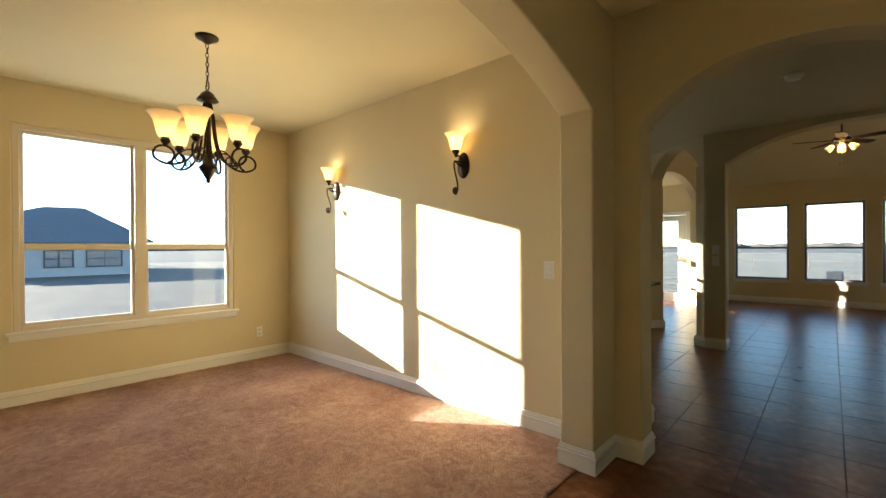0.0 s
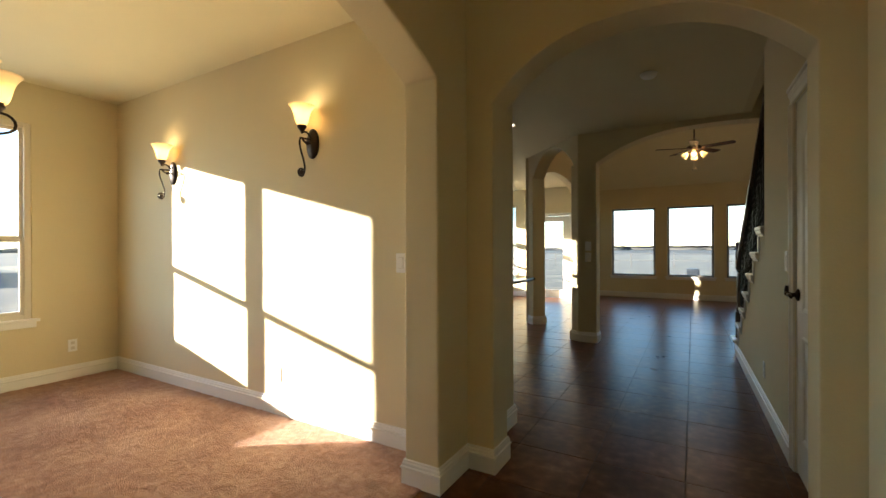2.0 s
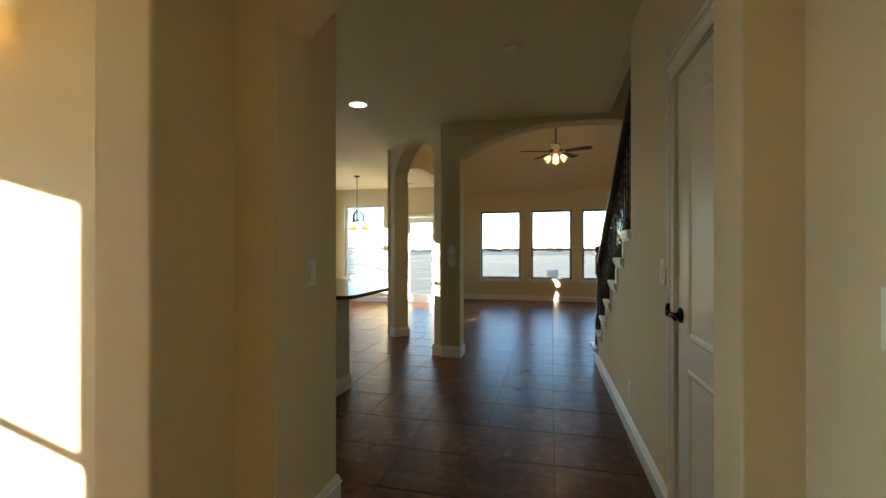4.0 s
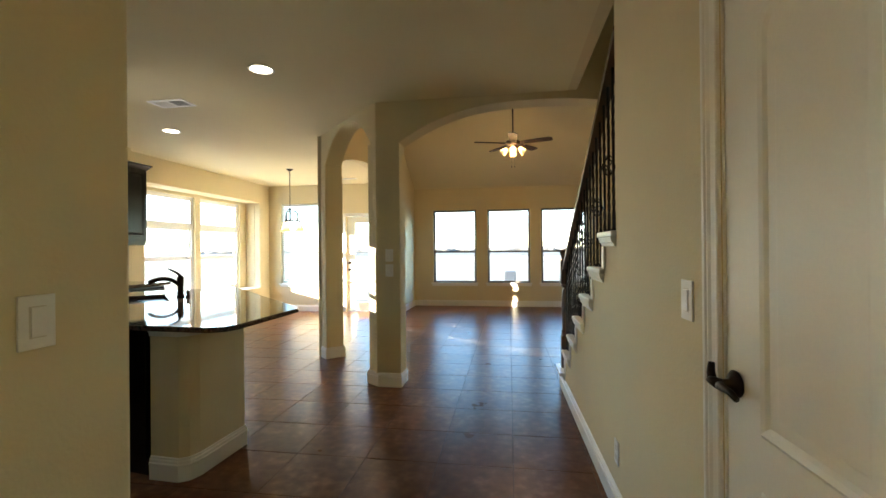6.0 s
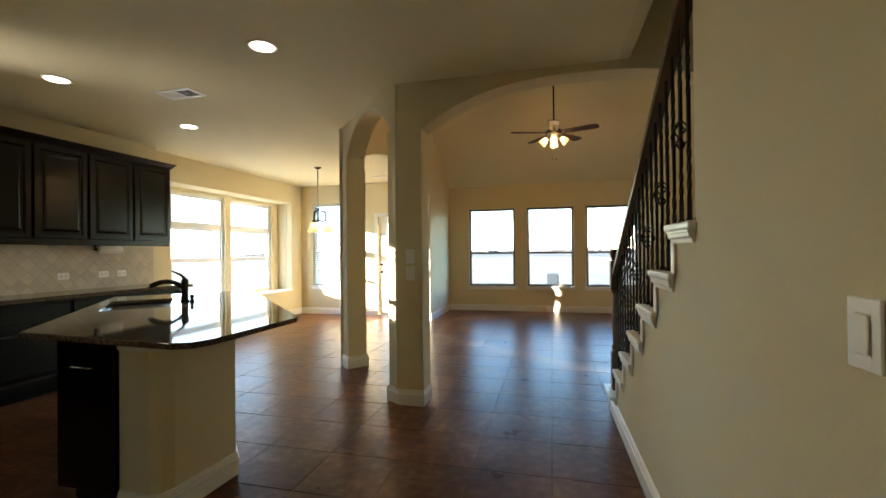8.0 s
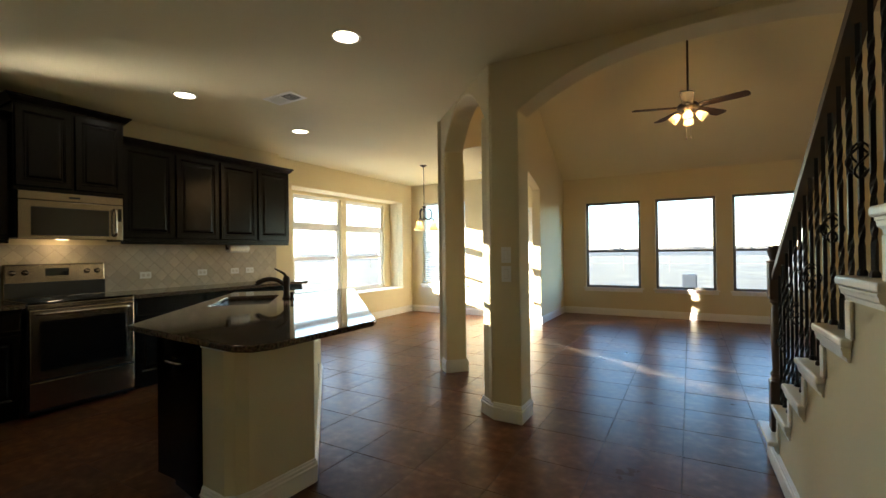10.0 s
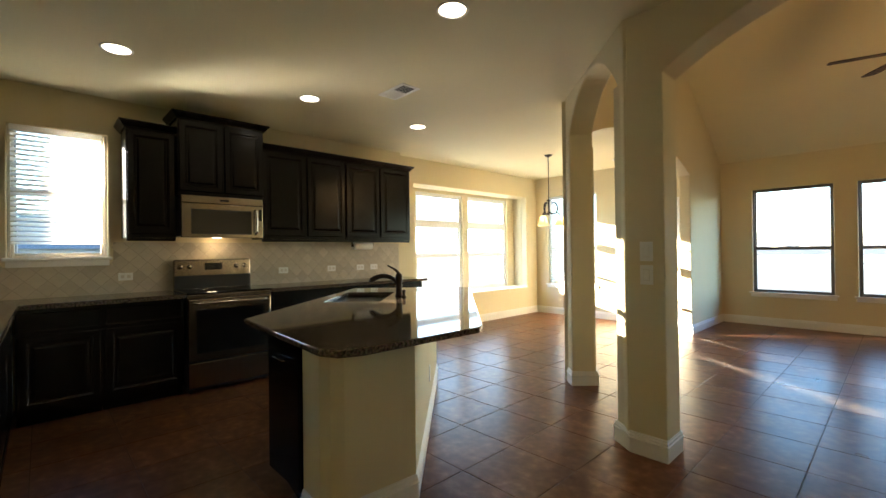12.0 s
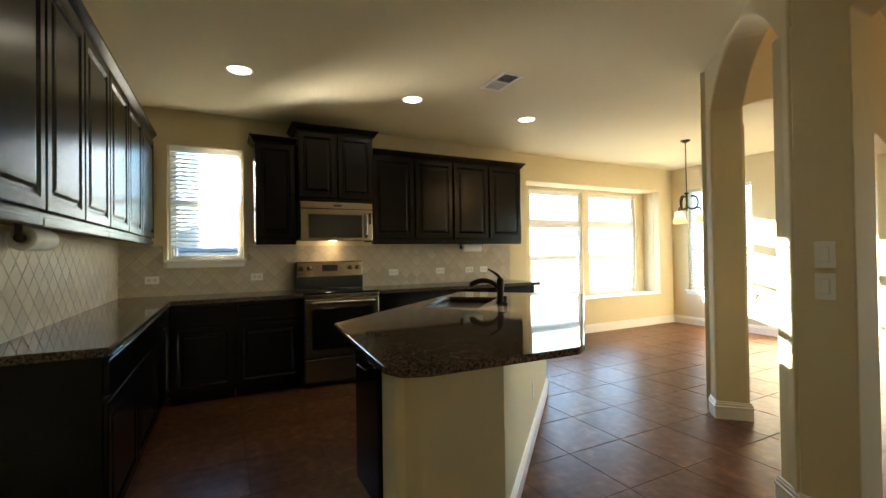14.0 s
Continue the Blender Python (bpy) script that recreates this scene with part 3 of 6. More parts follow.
def window(n, axis, face, inward, u0, u1, z0, z1, rails, frame_mat, sill=True, setback=0.07, bars=(), label="", sill_ends=0.05, w=0.024, s=0.02, transoms=()):
    """A framed sash window in an opening. face: the wall's inner plane; inward: +1 if the room is on the plus side. rails: heights of meeting rails; bars: upright mullions."""
    root = tagged(new(f"window_{n}"), label, kind="structure")
    mid = face - inward * setback

    def slab(bm, ua, ub, za, zb, d0, d1, bevel=0.004):
        a, b = sorted((mid + inward * d0, mid + inward * d1))
        if axis == "x":
            box(bm, a, ua, za, b, ub, zb, bevel=bevel)
        else:
            box(bm, ua, a, za, ub, b, zb, bevel=bevel)

    bm = bmesh.new()
    slab(bm, u0, u0 + w, z0, z1, -0.035, 0.03)
    slab(bm, u1 - w, u1, z0, z1, -0.035, 0.03)
    slab(bm, u0 + w, u1 - w, z1 - w, z1, -0.035, 0.03)
    slab(bm, u0 + w, u1 - w, z0, z0 + w, -0.035, 0.03)
    part("window_frame", bm, frame_mat, root)
    cols = [u0 + w, *[c for b in bars for c in (b[0], b[1])], u1 - w]
    for b in bars:
        bm = bmesh.new()
        slab(bm, b[0], b[1], z0 + w, z1 - w, -0.035, 0.04)
        part("mullion", bm, frame_mat, root)
    stops = [(z, z) for z in rails] + list(transoms)
    stops.sort()
    rows = [z0 + w, *[z for pair in stops for z in pair], z1 - w]
    for lo, hi in transoms:
        bm = bmesh.new()
        slab(bm, u0 + w, u1 - w, lo, hi, -0.035, 0.035)
        part("transom", bm, frame_mat, root)
    for ci in range(0, len(cols), 2):
        a, b = cols[ci], cols[ci + 1]
        for ri in range(0, len(rows), 2):
            lo, hi = rows[ri], rows[ri + 1]
            inner = 0.0 if ri % 4 == 0 else -0.025
            bm = bmesh.new()
            slab(bm, a, a + s, lo, hi, inner - 0.01, inner + 0.02, 0.003)
            slab(bm, b - s, b, lo, hi, inner - 0.01, inner + 0.02, 0.003)
            slab(bm, a + s, b - s, lo, lo + s, inner - 0.01, inner + 0.02, 0.003)
            slab(bm, a + s, b - s, hi - s, hi, inner - 0.01, inner + 0.02, 0.003)
            sash = part("sash", bm, frame_mat, root)
            bm = bmesh.new()
            slab(bm, a + s, b - s, lo + s, hi - s, inner + 0.003, inner + 0.007, 0)
            pane = part("pane", bm, GLASS, sash)
            pane.visible_shadow = False
    if sill:
        bm = bmesh.new()
        a, b = sorted((face - inward * (setback - 0.032), face + inward * 0.045))
        f0, f1 = sorted((face + inward * 0.002, face + inward * 0.045))
        g0, g1 = sorted((face + inward * 0.002, face + inward * 0.022))
        if axis == "x":
            box(bm, f0, u0 - sill_ends, z0 - 0.022, f1, u1 + sill_ends, z0 + 0.006, bevel=0.005)
            box(bm, a, u0 + 0.001, z0 + 0.001, face + inward * 0.003, u1 - 0.001, z0 + 0.006)
            box(bm, g0, u0 - sill_ends + 0.02, z0 - 0.075, g1, u1 + sill_ends - 0.02, z0 - 0.023, bevel=0.006)
        else:
            box(bm, u0 - sill_ends, f0, z0 - 0.022, u1 + sill_ends, f1, z0 + 0.006, bevel=0.005)
            box(bm, u0 - sill_ends + 0.02, g0, z0 - 0.075, u1 + sill_ends - 0.02, g1, z0 - 0.023, bevel=0.006)
        part("window_sill", bm, TRIM, root, "white painted sill and apron")
    return root


def blind(root, axis, plane, u0, u1, z0, z1, tilt=8, gap=0.045):
    """Slatted blind under a window's head."""
    bm = bmesh.new()
    box(bm, *((plane - 0.025, u0, z1 - 0.05, plane + 0.025, u1, z1) if axis == "x" else (u0, plane - 0.025, z1 - 0.05, u1, plane + 0.025, z1)), bevel=0.004)
    part("headrail", bm, BLIND, root)
    z = z1 - 0.08
    mesh = None
    while z > z0:
        if mesh is None:
            bm = bmesh.new()
            L = (u1 - u0) / 2 - 0.006
            if axis == "x":
                box(bm, -0.025, -L, -0.0013, 0.025, L, 0.0013)
            else:
                box(bm, -L, -0.025, -0.0013, L, 0.025, 0.0013)
            mesh = mesh_of("slat", bm, BLIND)
        ob = new("slat", mesh)
        ob.parent = root
        ob.matrix_basis = pose(plane, (u0 + u1) / 2, z, 0, tilt, 0) if axis == "x" else pose((u0 + u1) / 2, plane, z, tilt, 0, 0)
        z -= gap
    bm = bmesh.new()
    box(bm, *((plane - 0.022, u0 + 0.006, z0 - 0.02, plane + 0.022, u1 - 0.006, z0) if axis == "x" else (u0 + 0.006, plane - 0.022, z0 - 0.02, u1 - 0.006, plane + 0.022, z0)), bevel=0.003)
    part("bottom_rail", bm, BLIND, root)


window(1, "x", XW, 1, 0.345, 2.125, 0.615, 2.375, [1.335], VINYL, bars=[(1.196, 1.28)], w=0.046, s=0.028, setback=0.035, label="twin beige sash window of the dining room")
w2 = window(2, "x", XW, 1, 3.55, 4.21, 1.26, 2.39, [1.83], VINYL, label="kitchen sash window with a white slatted blind", sill_ends=0.03)
blind(w2, "x", XW - 0.02, 3.565, 4.175, 1.40, 2.385, tilt=40, gap=0.042)
window(3, "x", XB, 1, 8.3, 9.43, 0.56, 2.29, [1.2], WVINYL, sill=False, w=0.04, s=0.03, transoms=[(1.72, 1.79)], label="bay sash window with an upper light")
window(4, "x", XB, 1, 9.56, 10.72, 0.56, 2.29, [1.2], WVINYL, sill=False, w=0.04, s=0.03, transoms=[(1.72, 1.79)], label="bay sash window with an upper light")
w5 = window(5, "y", YN, -1, -4.88, -3.85, 0.6, 2.34, [1.3], VINYL, label="nook sash window with a raised slatted blind")
blind(w5, "y", YN + 0.02, -4.865, -3.865, 0.66, 2.335, tilt=-30, gap=0.042)
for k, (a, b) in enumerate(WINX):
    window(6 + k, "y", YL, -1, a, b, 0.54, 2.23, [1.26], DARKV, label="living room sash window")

# glazed door of the nook
door = tagged(new("door_1"), "white back door with a tall glass light, closed", kind="structure")
bm = boxes((-3.37, YN + 0.04, 0.01, -3.2, YN + 0.085, 2.03), (-2.65, YN + 0.04, 0.01, -2.48, YN + 0.085, 2.03), (-3.2, YN + 0.04, 0.01, -2.65, YN + 0.085, 0.2), (-3.2, YN + 0.04, 1.9, -2.65, YN + 0.085, 2.03))
part("door_leaf", bm, DOORP, door)
pane = part("pane", boxes((-3.2, YN + 0.06, 0.2, -2.65, YN + 0.066, 1.9)), GLASS, door)
pane.visible_shadow = False
bm = bmesh.new()
for z in (0.9, 1.05):
    lathe(bm, [(0.0, 0), (0.028, 0.0), (0.028, 0.01), (0.012, 0.02), (0.012, 0.04), (0.027, 0.05), (0.027, 0.065), (0.0, 0.075)], (-3.31, YN + 0.04, z), 14, Matrix.Rotation(radians(90), 4, "X"))
part("door_handle", bm, BRONZE, door, "dark bronze knob and deadbolt", True)
bm = boxes((-3.455, YN - 0.016, 0, -3.385, YN - 0.001, 2.11), (-2.465, YN - 0.016, 0, -2.395, YN - 0.001, 2.11), (-3.385, YN - 0.016, 2.04, -2.465, YN - 0.001, 2.11), bevel=0.004)
part("casing", bm, TRIM, door)
# ---- kitchen ----


def panel_door(name, parent, mat, axis, face, u0, u1, z0, z1, rows=((0, -0.004), (0.004, 0), (0.046, 0), (0.05, -0.004), (0.054, -0.004), (0.061, -0.01), (0.072, -0.01), (0.086, -0.002), (0.1, 0.0)), thick=0.02, label=""):
    """A raised-panel door whose back lies on the plane face; it looks to the plus side of the axis."""
    bm = bmesh.new()
    rings = []
    place = (lambda d, u, z: (face + d, u, z)) if axis == "x" else (lambda d, u, z: (u, face + d, z))
    flip = 1 if thick > 0 else -1
    for inset, d in ((0, -abs(thick) * 1.0), *rows):
        dd = flip * (abs(thick) + d)
        rings.append([bm.verts.new(place(dd, u, z)) for u, z in ((u0 + inset, z0 + inset), (u1 - inset, z0 + inset), (u1 - inset, z1 - inset), (u0 + inset, z1 - inset))])
    for a, b in zip(rings, rings[1:]):
        for i in range(4):
            bm.faces.new((a[i], a[(i + 1) % 4], b[(i + 1) % 4], b[i]))
    bm.faces.new(rings[0])
    bm.faces.new(rings[-1])
    return part(name, bm, mat, parent, label)


def crown(parent, line, z, mat=None, k=1.0):
    bm = bmesh.new()
    sweep(bm, line, [(0, 0), (0.012 * k, 0), (0.016 * k, 0.012 * k), (0.026 * k, 0.022 * k), (0.038 * k, 0.042 * k), (0.049 * k, 0.048 * k), (0.052 * k, 0.054 * k), (0.052 * k, 0.065 * k), (0, 0.065 * k)], z=z)
    return part("crown_moulding", bm, mat or ESPRESSO, parent)


def wall_unit_west(y0, y1, z0, z1, front, doors, label, crown_ends=(False, False), light_rail=True):
    t = thing("wall_cabinet", label, "cabinet", (XW, (y0 + y1) / 2, z0), "kitchen wall cabinets")
    part("body", boxes((XW + 0.002, y0 + 0.002, z0, front, y1 - 0.002, z1), bevel=0.002), ESPRESSO, t)
    edges = [y0 + (y1 - y0) * i / doors for i in range(doors + 1)]
    for a, b in zip(edges, edges[1:]):
        panel_door("door", t, ESPRESSO, "x", front + 0.001, a + 0.012, b - 0.012, z0 + 0.035, z1 - 0.02)
    line = [(front, y0), (front, y1)]
    if crown_ends[0]:
        line = [(XW + 0.002, y0)] + line
    if crown_ends[1]:
        line = line + [(XW + 0.002, y1)]
    crown(t, line, z1 - 0.005)
    if light_rail:
        part("light_rail", boxes((front - 0.02, y0 + 0.004, z0 - 0.03, front - 0.002, y1 - 0.004, z0 - 0.001), bevel=0.004), ESPRESSO, t)
    return t


WF = XW + 0.31
wall_unit_west(4.31, 4.70, 1.435, 2.43, WF, 1, "tall narrow espresso cabinet beside the microwave", (True, False))
wall_unit_west(4.70, 5.50, 1.85, 2.575, WF + 0.07, 2, "raised espresso cabinet above the microwave", (True, True), False)
wall_unit_west(5.50, 6.525, 1.435, 2.41, WF, 2, "espresso wall cabinet with two raised-panel doors")
wall_unit_west(6.525, 7.55, 1.435, 2.41, WF, 2, "espresso wall cabinet with two raised-panel doors", (False, True))

YS, SF = 3.15, 3.42            # kitchen south wall, face of its wall cabinets


def wall_unit_south(x0, x1, doors, label):
    t = thing("wall_cabinet", label, "cabinet", ((x0 + x1) / 2, YS, 1.45), "kitchen wall cabinets")
    part("body", boxes((x0 + 0.002, YS + 0.002, 1.45, x1 - 0.002, SF, 2.42), bevel=0.002), ESPRESSO, t)
    edges = [x0 + (x1 - x0) * i / doors for i in range(doors + 1)]
    for a, b in zip(edges, edges[1:]):
        panel_door("door", t, ESPRESSO, "y", SF + 0.001, a + 0.01, b - 0.01, 1.475, 2.40)

    bm = bmesh.new()
    sweep(bm, [(x0, SF), (x1, SF)], [(0, 0), (-0.01, 0), (-0.014, 0.015), (-0.03, 0.035), (-0.045, 0.05), (-0.045, 0.065), (0, 0.065)], z=2.415)
    part("crown_moulding", bm, ESPRESSO, t)
    part("light_rail", boxes((x0 + 0.004, SF - 0.02, 1.415, x1 - 0.004, SF + 0.012, 1.449), bevel=0.004), ESPRESSO, t)
    return t


wall_unit_south(-5.02, -4.36, 1, "glossy espresso wall cabinet reaching the corner")
wall_unit_south(-4.36, -3.27, 2, "glossy espresso wall cabinet over the side counter")
wall_unit_south(-3.27, -2.25, 2, "glossy espresso wall cabinet over the side counter")
wall_unit_south(-2.25, -1.74, 1, "glossy espresso wall cabinet at the counter end")

TOP = 0.92
BF = XW + 0.585               # face of the west base cabinets


def base_unit_west(y0, y1, doors, label, drawer=True):
    t = thing("base_cabinet", label, "cabinet", (XW, (y0 + y1) / 2, 0), "kitchen base cabinets")
    part("body", boxes((XW + 0.002, y0 + 0.002, 0.1, BF, y1 - 0.002, TOP - 0.04)), ESPRESSO, t)
    part("toe_kick", boxes((XW + 0.002, y0 + 0.003, 0, BF - 0.07, y1 - 0.003, 0.099)), ESPRESSO, t)
    edges = [y0 + (y1 - y0) * i / doors for i in range(doors + 1)]
    for a, b in zip(edges, edges[1:]):
        panel_door("door", t, ESPRESSO, "x", BF + 0.001, a + 0.015, b - 0.015, 0.125, 0.68 if drawer else 0.85)
        if drawer:
            panel_door("drawer", t, ESPRESSO, "x", BF + 0.001, a + 0.015, b - 0.015, 0.71, 0.855, ((0, 0), (0.002, 0.002), (0.012, 0.0)))
    return t


base_unit_west(3.61, 4.12, 1, "espresso base cabinet in the corner")
base_unit_west(4.12, 4.70, 1, "espresso base cabinet beside the range")
base_unit_west(5.48, 6.17, 1, "espresso base cabinet beside the range")
base_unit_west(6.17, 6.86, 1, "espresso base cabinet under the counter")
base_unit_west(6.86, 7.53, 1, "espresso base cabinet at the counter end")
SB = 3.58


def base_unit_south(x0, x1, label):
    t = thing("base_cabinet", label, "cabinet", ((x0 + x1) / 2, YS, 0), "kitchen base cabinets")
    part("body", boxes((x0 + 0.002, YS + 0.002, 0.1, x1 - 0.002, SB, TOP - 0.04)), ESPRESSO, t)
    part("toe_kick", boxes((x0 + 0.003, YS + 0.002, 0, x1 - 0.003, SB - 0.07, 0.099)), ESPRESSO, t)
    panel_door("door", t, ESPRESSO, "y", SB + 0.001, x0 + 0.015, x1 - 0.015, 0.125, 0.68)
    panel_door("drawer", t, ESPRESSO, "y", SB + 0.001, x0 + 0.015, x1 - 0.015, 0.71, 0.855, ((0, 0), (0.002, 0.002), (0.012, 0.0)))
    return t


for a, b in ((-4.44, -3.75), (-3.75, -3.06), (-3.06, -2.37)):
    base_unit_south(a, b, "espresso base cabinet along the side wall")

# counters
ct = thing("worktop", "dark speckled granite L-shaped counter", "counter", (XW, 3.3, TOP - 0.04))
bm = bmesh.new()
prism(bm, [(XW + 0.002, YS + 0.002), (-2.33, YS + 0.002), (-2.33, 3.62), (-4.39, 3.62), (-4.39, 4.705), (XW + 0.002, 4.705)], TOP - 0.039, TOP, bevel=0.009)
part("slab", bm, GRANITE, ct)
ct = thing("worktop", "dark speckled granite counter beside the range", "counter", (XW, 6.5, TOP - 0.04))
bm = bmesh.new()
prism(bm, [(XW + 0.002, 5.477), (-4.39, 5.477), (-4.39, 7.585), (XW + 0.002, 7.585)], TOP - 0.039, TOP, bevel=0.009)
part("slab", bm, GRANITE, ct)

# range
RX, R0, R1 = -4.40, 4.718, 5.464
rg = thing("range", "stainless steel electric range with black glass top", "oven", (RX, (R0 + R1) / 2, 0))
part("body", boxes((XW + 0.03, R0, 0.03, RX - 0.02, R1, 0.905)), BLACKP, rg)
for y in (R0 + 0.04, R1 - 0.04):
    for x in (XW + 0.1, RX - 0.08):
        bm = bmesh.new()
        lathe(bm, [(0.018, 0), (0.018, 0.01), (0.01, 0.012), (0.01, 0.04)], (x, y, 0), 10)
        part("foot", bm, BLACKP, rg)
part("cooktop", boxes((XW + 0.06, R0 - 0.001, 0.906, RX + 0.005, R1 + 0.001, 0.926), bevel=0.006), BLACKG, rg, "black glass cooktop")
for x, y, r in ((-4.58, 4.92, 0.1), (-4.58, 5.28, 0.08), (-4.83, 4.92, 0.07), (-4.83, 5.28, 0.09)):
    bm = bmesh.new()
    open_lathe(bm, [(r, 0.9262), (r, 0.9268), (r - 0.004, 0.9268), (r - 0.004, 0.9262)], (x, y, 0), 28)
    part("burner_ring", bm, STEEL, rg)
part("trim_strip", boxes((RX - 0.02, R0, 0.87, RX + 0.004, R1, 0.905), bevel=0.004), STEEL, rg)
od = part("oven_door", boxes((RX - 0.02, R0 + 0.004, 0.30, RX + 0.018, R1 - 0.004, 0.865), bevel=0.008), STEEL, rg, "stainless oven door")
part("oven_window", boxes((RX + 0.0185, R0 + 0.07, 0.37, RX + 0.0225, R1 - 0.07, 0.77), bevel=0.0015), BLACKG, od, "black oven window")
bm = bmesh.new()
tube(bm, [(RX + 0.018, R0 + 0.05, 0.825), (RX + 0.055, R0 + 0.06, 0.828), (RX + 0.06, R0 + 0.1, 0.83), (RX + 0.06, R1 - 0.1, 0.83), (RX + 0.055, R1 - 0.06, 0.828), (RX + 0.018, R1 - 0.05, 0.825)], 0.011, 10)
part("handle", bm, CHROME, od, "polished bar handle", True)
part("drawer", boxes((RX - 0.02, R0 + 0.004, 0.06, RX + 0.014, R1 - 0.004, 0.285), bevel=0.008), STEEL, rg, "stainless warming drawer")
bg0 = boxes((XW + 0.015, R0 + 0.005, 0.90, XW + 0.075, R1 - 0.005, 1.225), bevel=0.012)
bgp = part("backguard", bg0, STEEL, rg, "stainless control panel")
part("backguard_base", boxes((XW + 0.076, R0 + 0.006, 0.928, XW + 0.083, R1 - 0.006, 1.06), bevel=0.002), BLACKP, rg)
part("display", boxes((XW + 0.0755, 5.0, 1.115, XW + 0.079, 5.17, 1.185), bevel=0.001), BLACKG, bgp, "black clock display")
for y in (4.775, 4.86, 5.31, 5.395):
    bm = bmesh.new()
    lathe(bm, [(0.024, 0), (0.024, 0.006), (0.019, 0.01), (0.017, 0.03), (0.0, 0.031)], (XW + 0.0755, y, 1.15), 16, Matrix.Rotation(radians(90), 4, "Y"))
    part("knob", bm, STEEL, bgp, "", True)

# microwave
MX, M0, M1 = -4.62, 4.722, 5.478
mw = thing("microwave", "stainless over-the-range microwave under a cabinet", "microwave", (MX, 5.1, 1.435))
part("body", boxes((XW + 0.005, M0, 1.452, MX - 0.03, M1, 1.845)), BLACKP, mw)
md = part("door", boxes((MX - 0.029, M0, 1.44, MX, M1, 1.77), bevel=0.005), STEEL, mw, "stainless microwave door")
part("top_grille", boxes((MX - 0.029, M0, 1.773, MX - 0.002, M1, 1.845), bevel=0.005), STEEL, mw)
part("badge", boxes((MX - 0.0018, 5.06, 1.8, MX - 0.0002, 5.14, 1.818)), BLACKP, mw)
part("window_surround", boxes((MX + 0.0003, M0 + 0.082, 1.474, MX + 0.0022, M1 - 0.118, 1.716), bevel=0.0008), BLACKP, md)
part("window", boxes((MX + 0.0024, M0 + 0.09, 1.482, MX + 0.005, M1 - 0.126, 1.708), bevel=0.001), SMOKED, md, "smoked grey microwave window")
bm = bmesh.new()
tube(bm, [(MX, M1 - 0.075, 1.73), (MX + 0.035, M1 - 0.075, 1.72), (MX + 0.04, M1 - 0.075, 1.7), (MX + 0.04, M1 - 0.075, 1.51), (MX + 0.035, M1 - 0.075, 1.49), (MX, M1 - 0.075, 1.48)], 0.011, 10)
part("handle", bm, CHROME, md, "polished upright handle", True)
part("keypad", boxes((MX + 0.0003, M1 - 0.042, 1.62, MX + 0.002, M1 - 0.014, 1.74), bevel=0.0006), BLACKG, md)
part("cooktop_lamp", boxes((-4.9, 5.06, 1.446, -4.84, 5.14, 1.4515)), HOT, mw, "lit lamp under the microwave")
lamp("cooktop_light", (-4.87, 5.1, 1.425), 0.05, (1.0, 0.6, 0.26), 0.015)

# island
isl = thing("kitchen_island", "cream pony-wall island with espresso end panel", "island", (-2.2, 5.3, 0))
face = [(-1.99, 4.68), (-1.8, 4.67), (-1.755, 4.70), (-1.735, 4.76), (-1.715, 5.16), (-3.25, 6.70), (-3.33, 6.62), (-1.87, 5.16), (-1.87, 4.83), (-1.99, 4.83)]
bm = bmesh.new()
prism(bm, face, 0, 0.878)
pw = part("pony_wall", bm, WALL, isl, "cream plaster pony wall")
bm = bmesh.new()
sweep(bm, [(-3.25, 6.70), (-1.715, 5.16), (-1.735, 4.76), (-1.755, 4.70), (-1.8, 4.67), (-1.99, 4.68)][::-1], BASE)
part("baseboard", bm, TRIM, isl, "white moulded baseboard")
bm = bmesh.new()
sweep(bm, [(-1.99, 4.68), (-1.8, 4.67), (-1.755, 4.70), (-1.735, 4.76), (-1.715, 5.16)], [(0, 0), (0.008, 0), (0.012, 0.02), (0.022, 0.04), (0.022, 0.05), (0, 0.05)], z=0.827)
part("cove_trim", bm, TRIM, isl)
bm = bmesh.new()
prism(bm, [(-2.40, 4.69), (-1.993, 4.685), (-1.993, 4.83), (-1.88, 4.84), (-1.88, 5.17), (-3.335, 6.61), (-3.75, 6.06)], 0.1, 0.878)
part("cabinet_body", bm, ESPRESSO, isl, "espresso cabinet side")
bm = bmesh.new()
prism(bm, [(-2.39, 4.76), (-1.995, 4.70), (-1.88, 5.17), (-3.335, 6.58), (-3.68, 6.07)], 0.0, 0.099)
part("toe_kick", bm, ESPRESSO, isl)
part("end_panel", boxes((-2.385, 4.666, 0.11, -2.01, 4.683, 0.87), bevel=0.004), ESPRESSO, isl)
bm = bmesh.new()
tube(bm, [(-2.25, 4.666, 0.735), (-2.25, 4.64, 0.735), (-2.13, 4.64, 0.735), (-2.13, 4.666, 0.735)], 0.006, 8)
part("handle", bm, STEEL, isl, "small steel pull", True)
# island top, cut round the sink
sd, sp = Vector((-q, q)), Vector((-q, -q))
sc = Vector((-3.06, 5.70))


def sk(a, b):
    v = sc + sd * a + sp * b
    return (v.x, v.y)


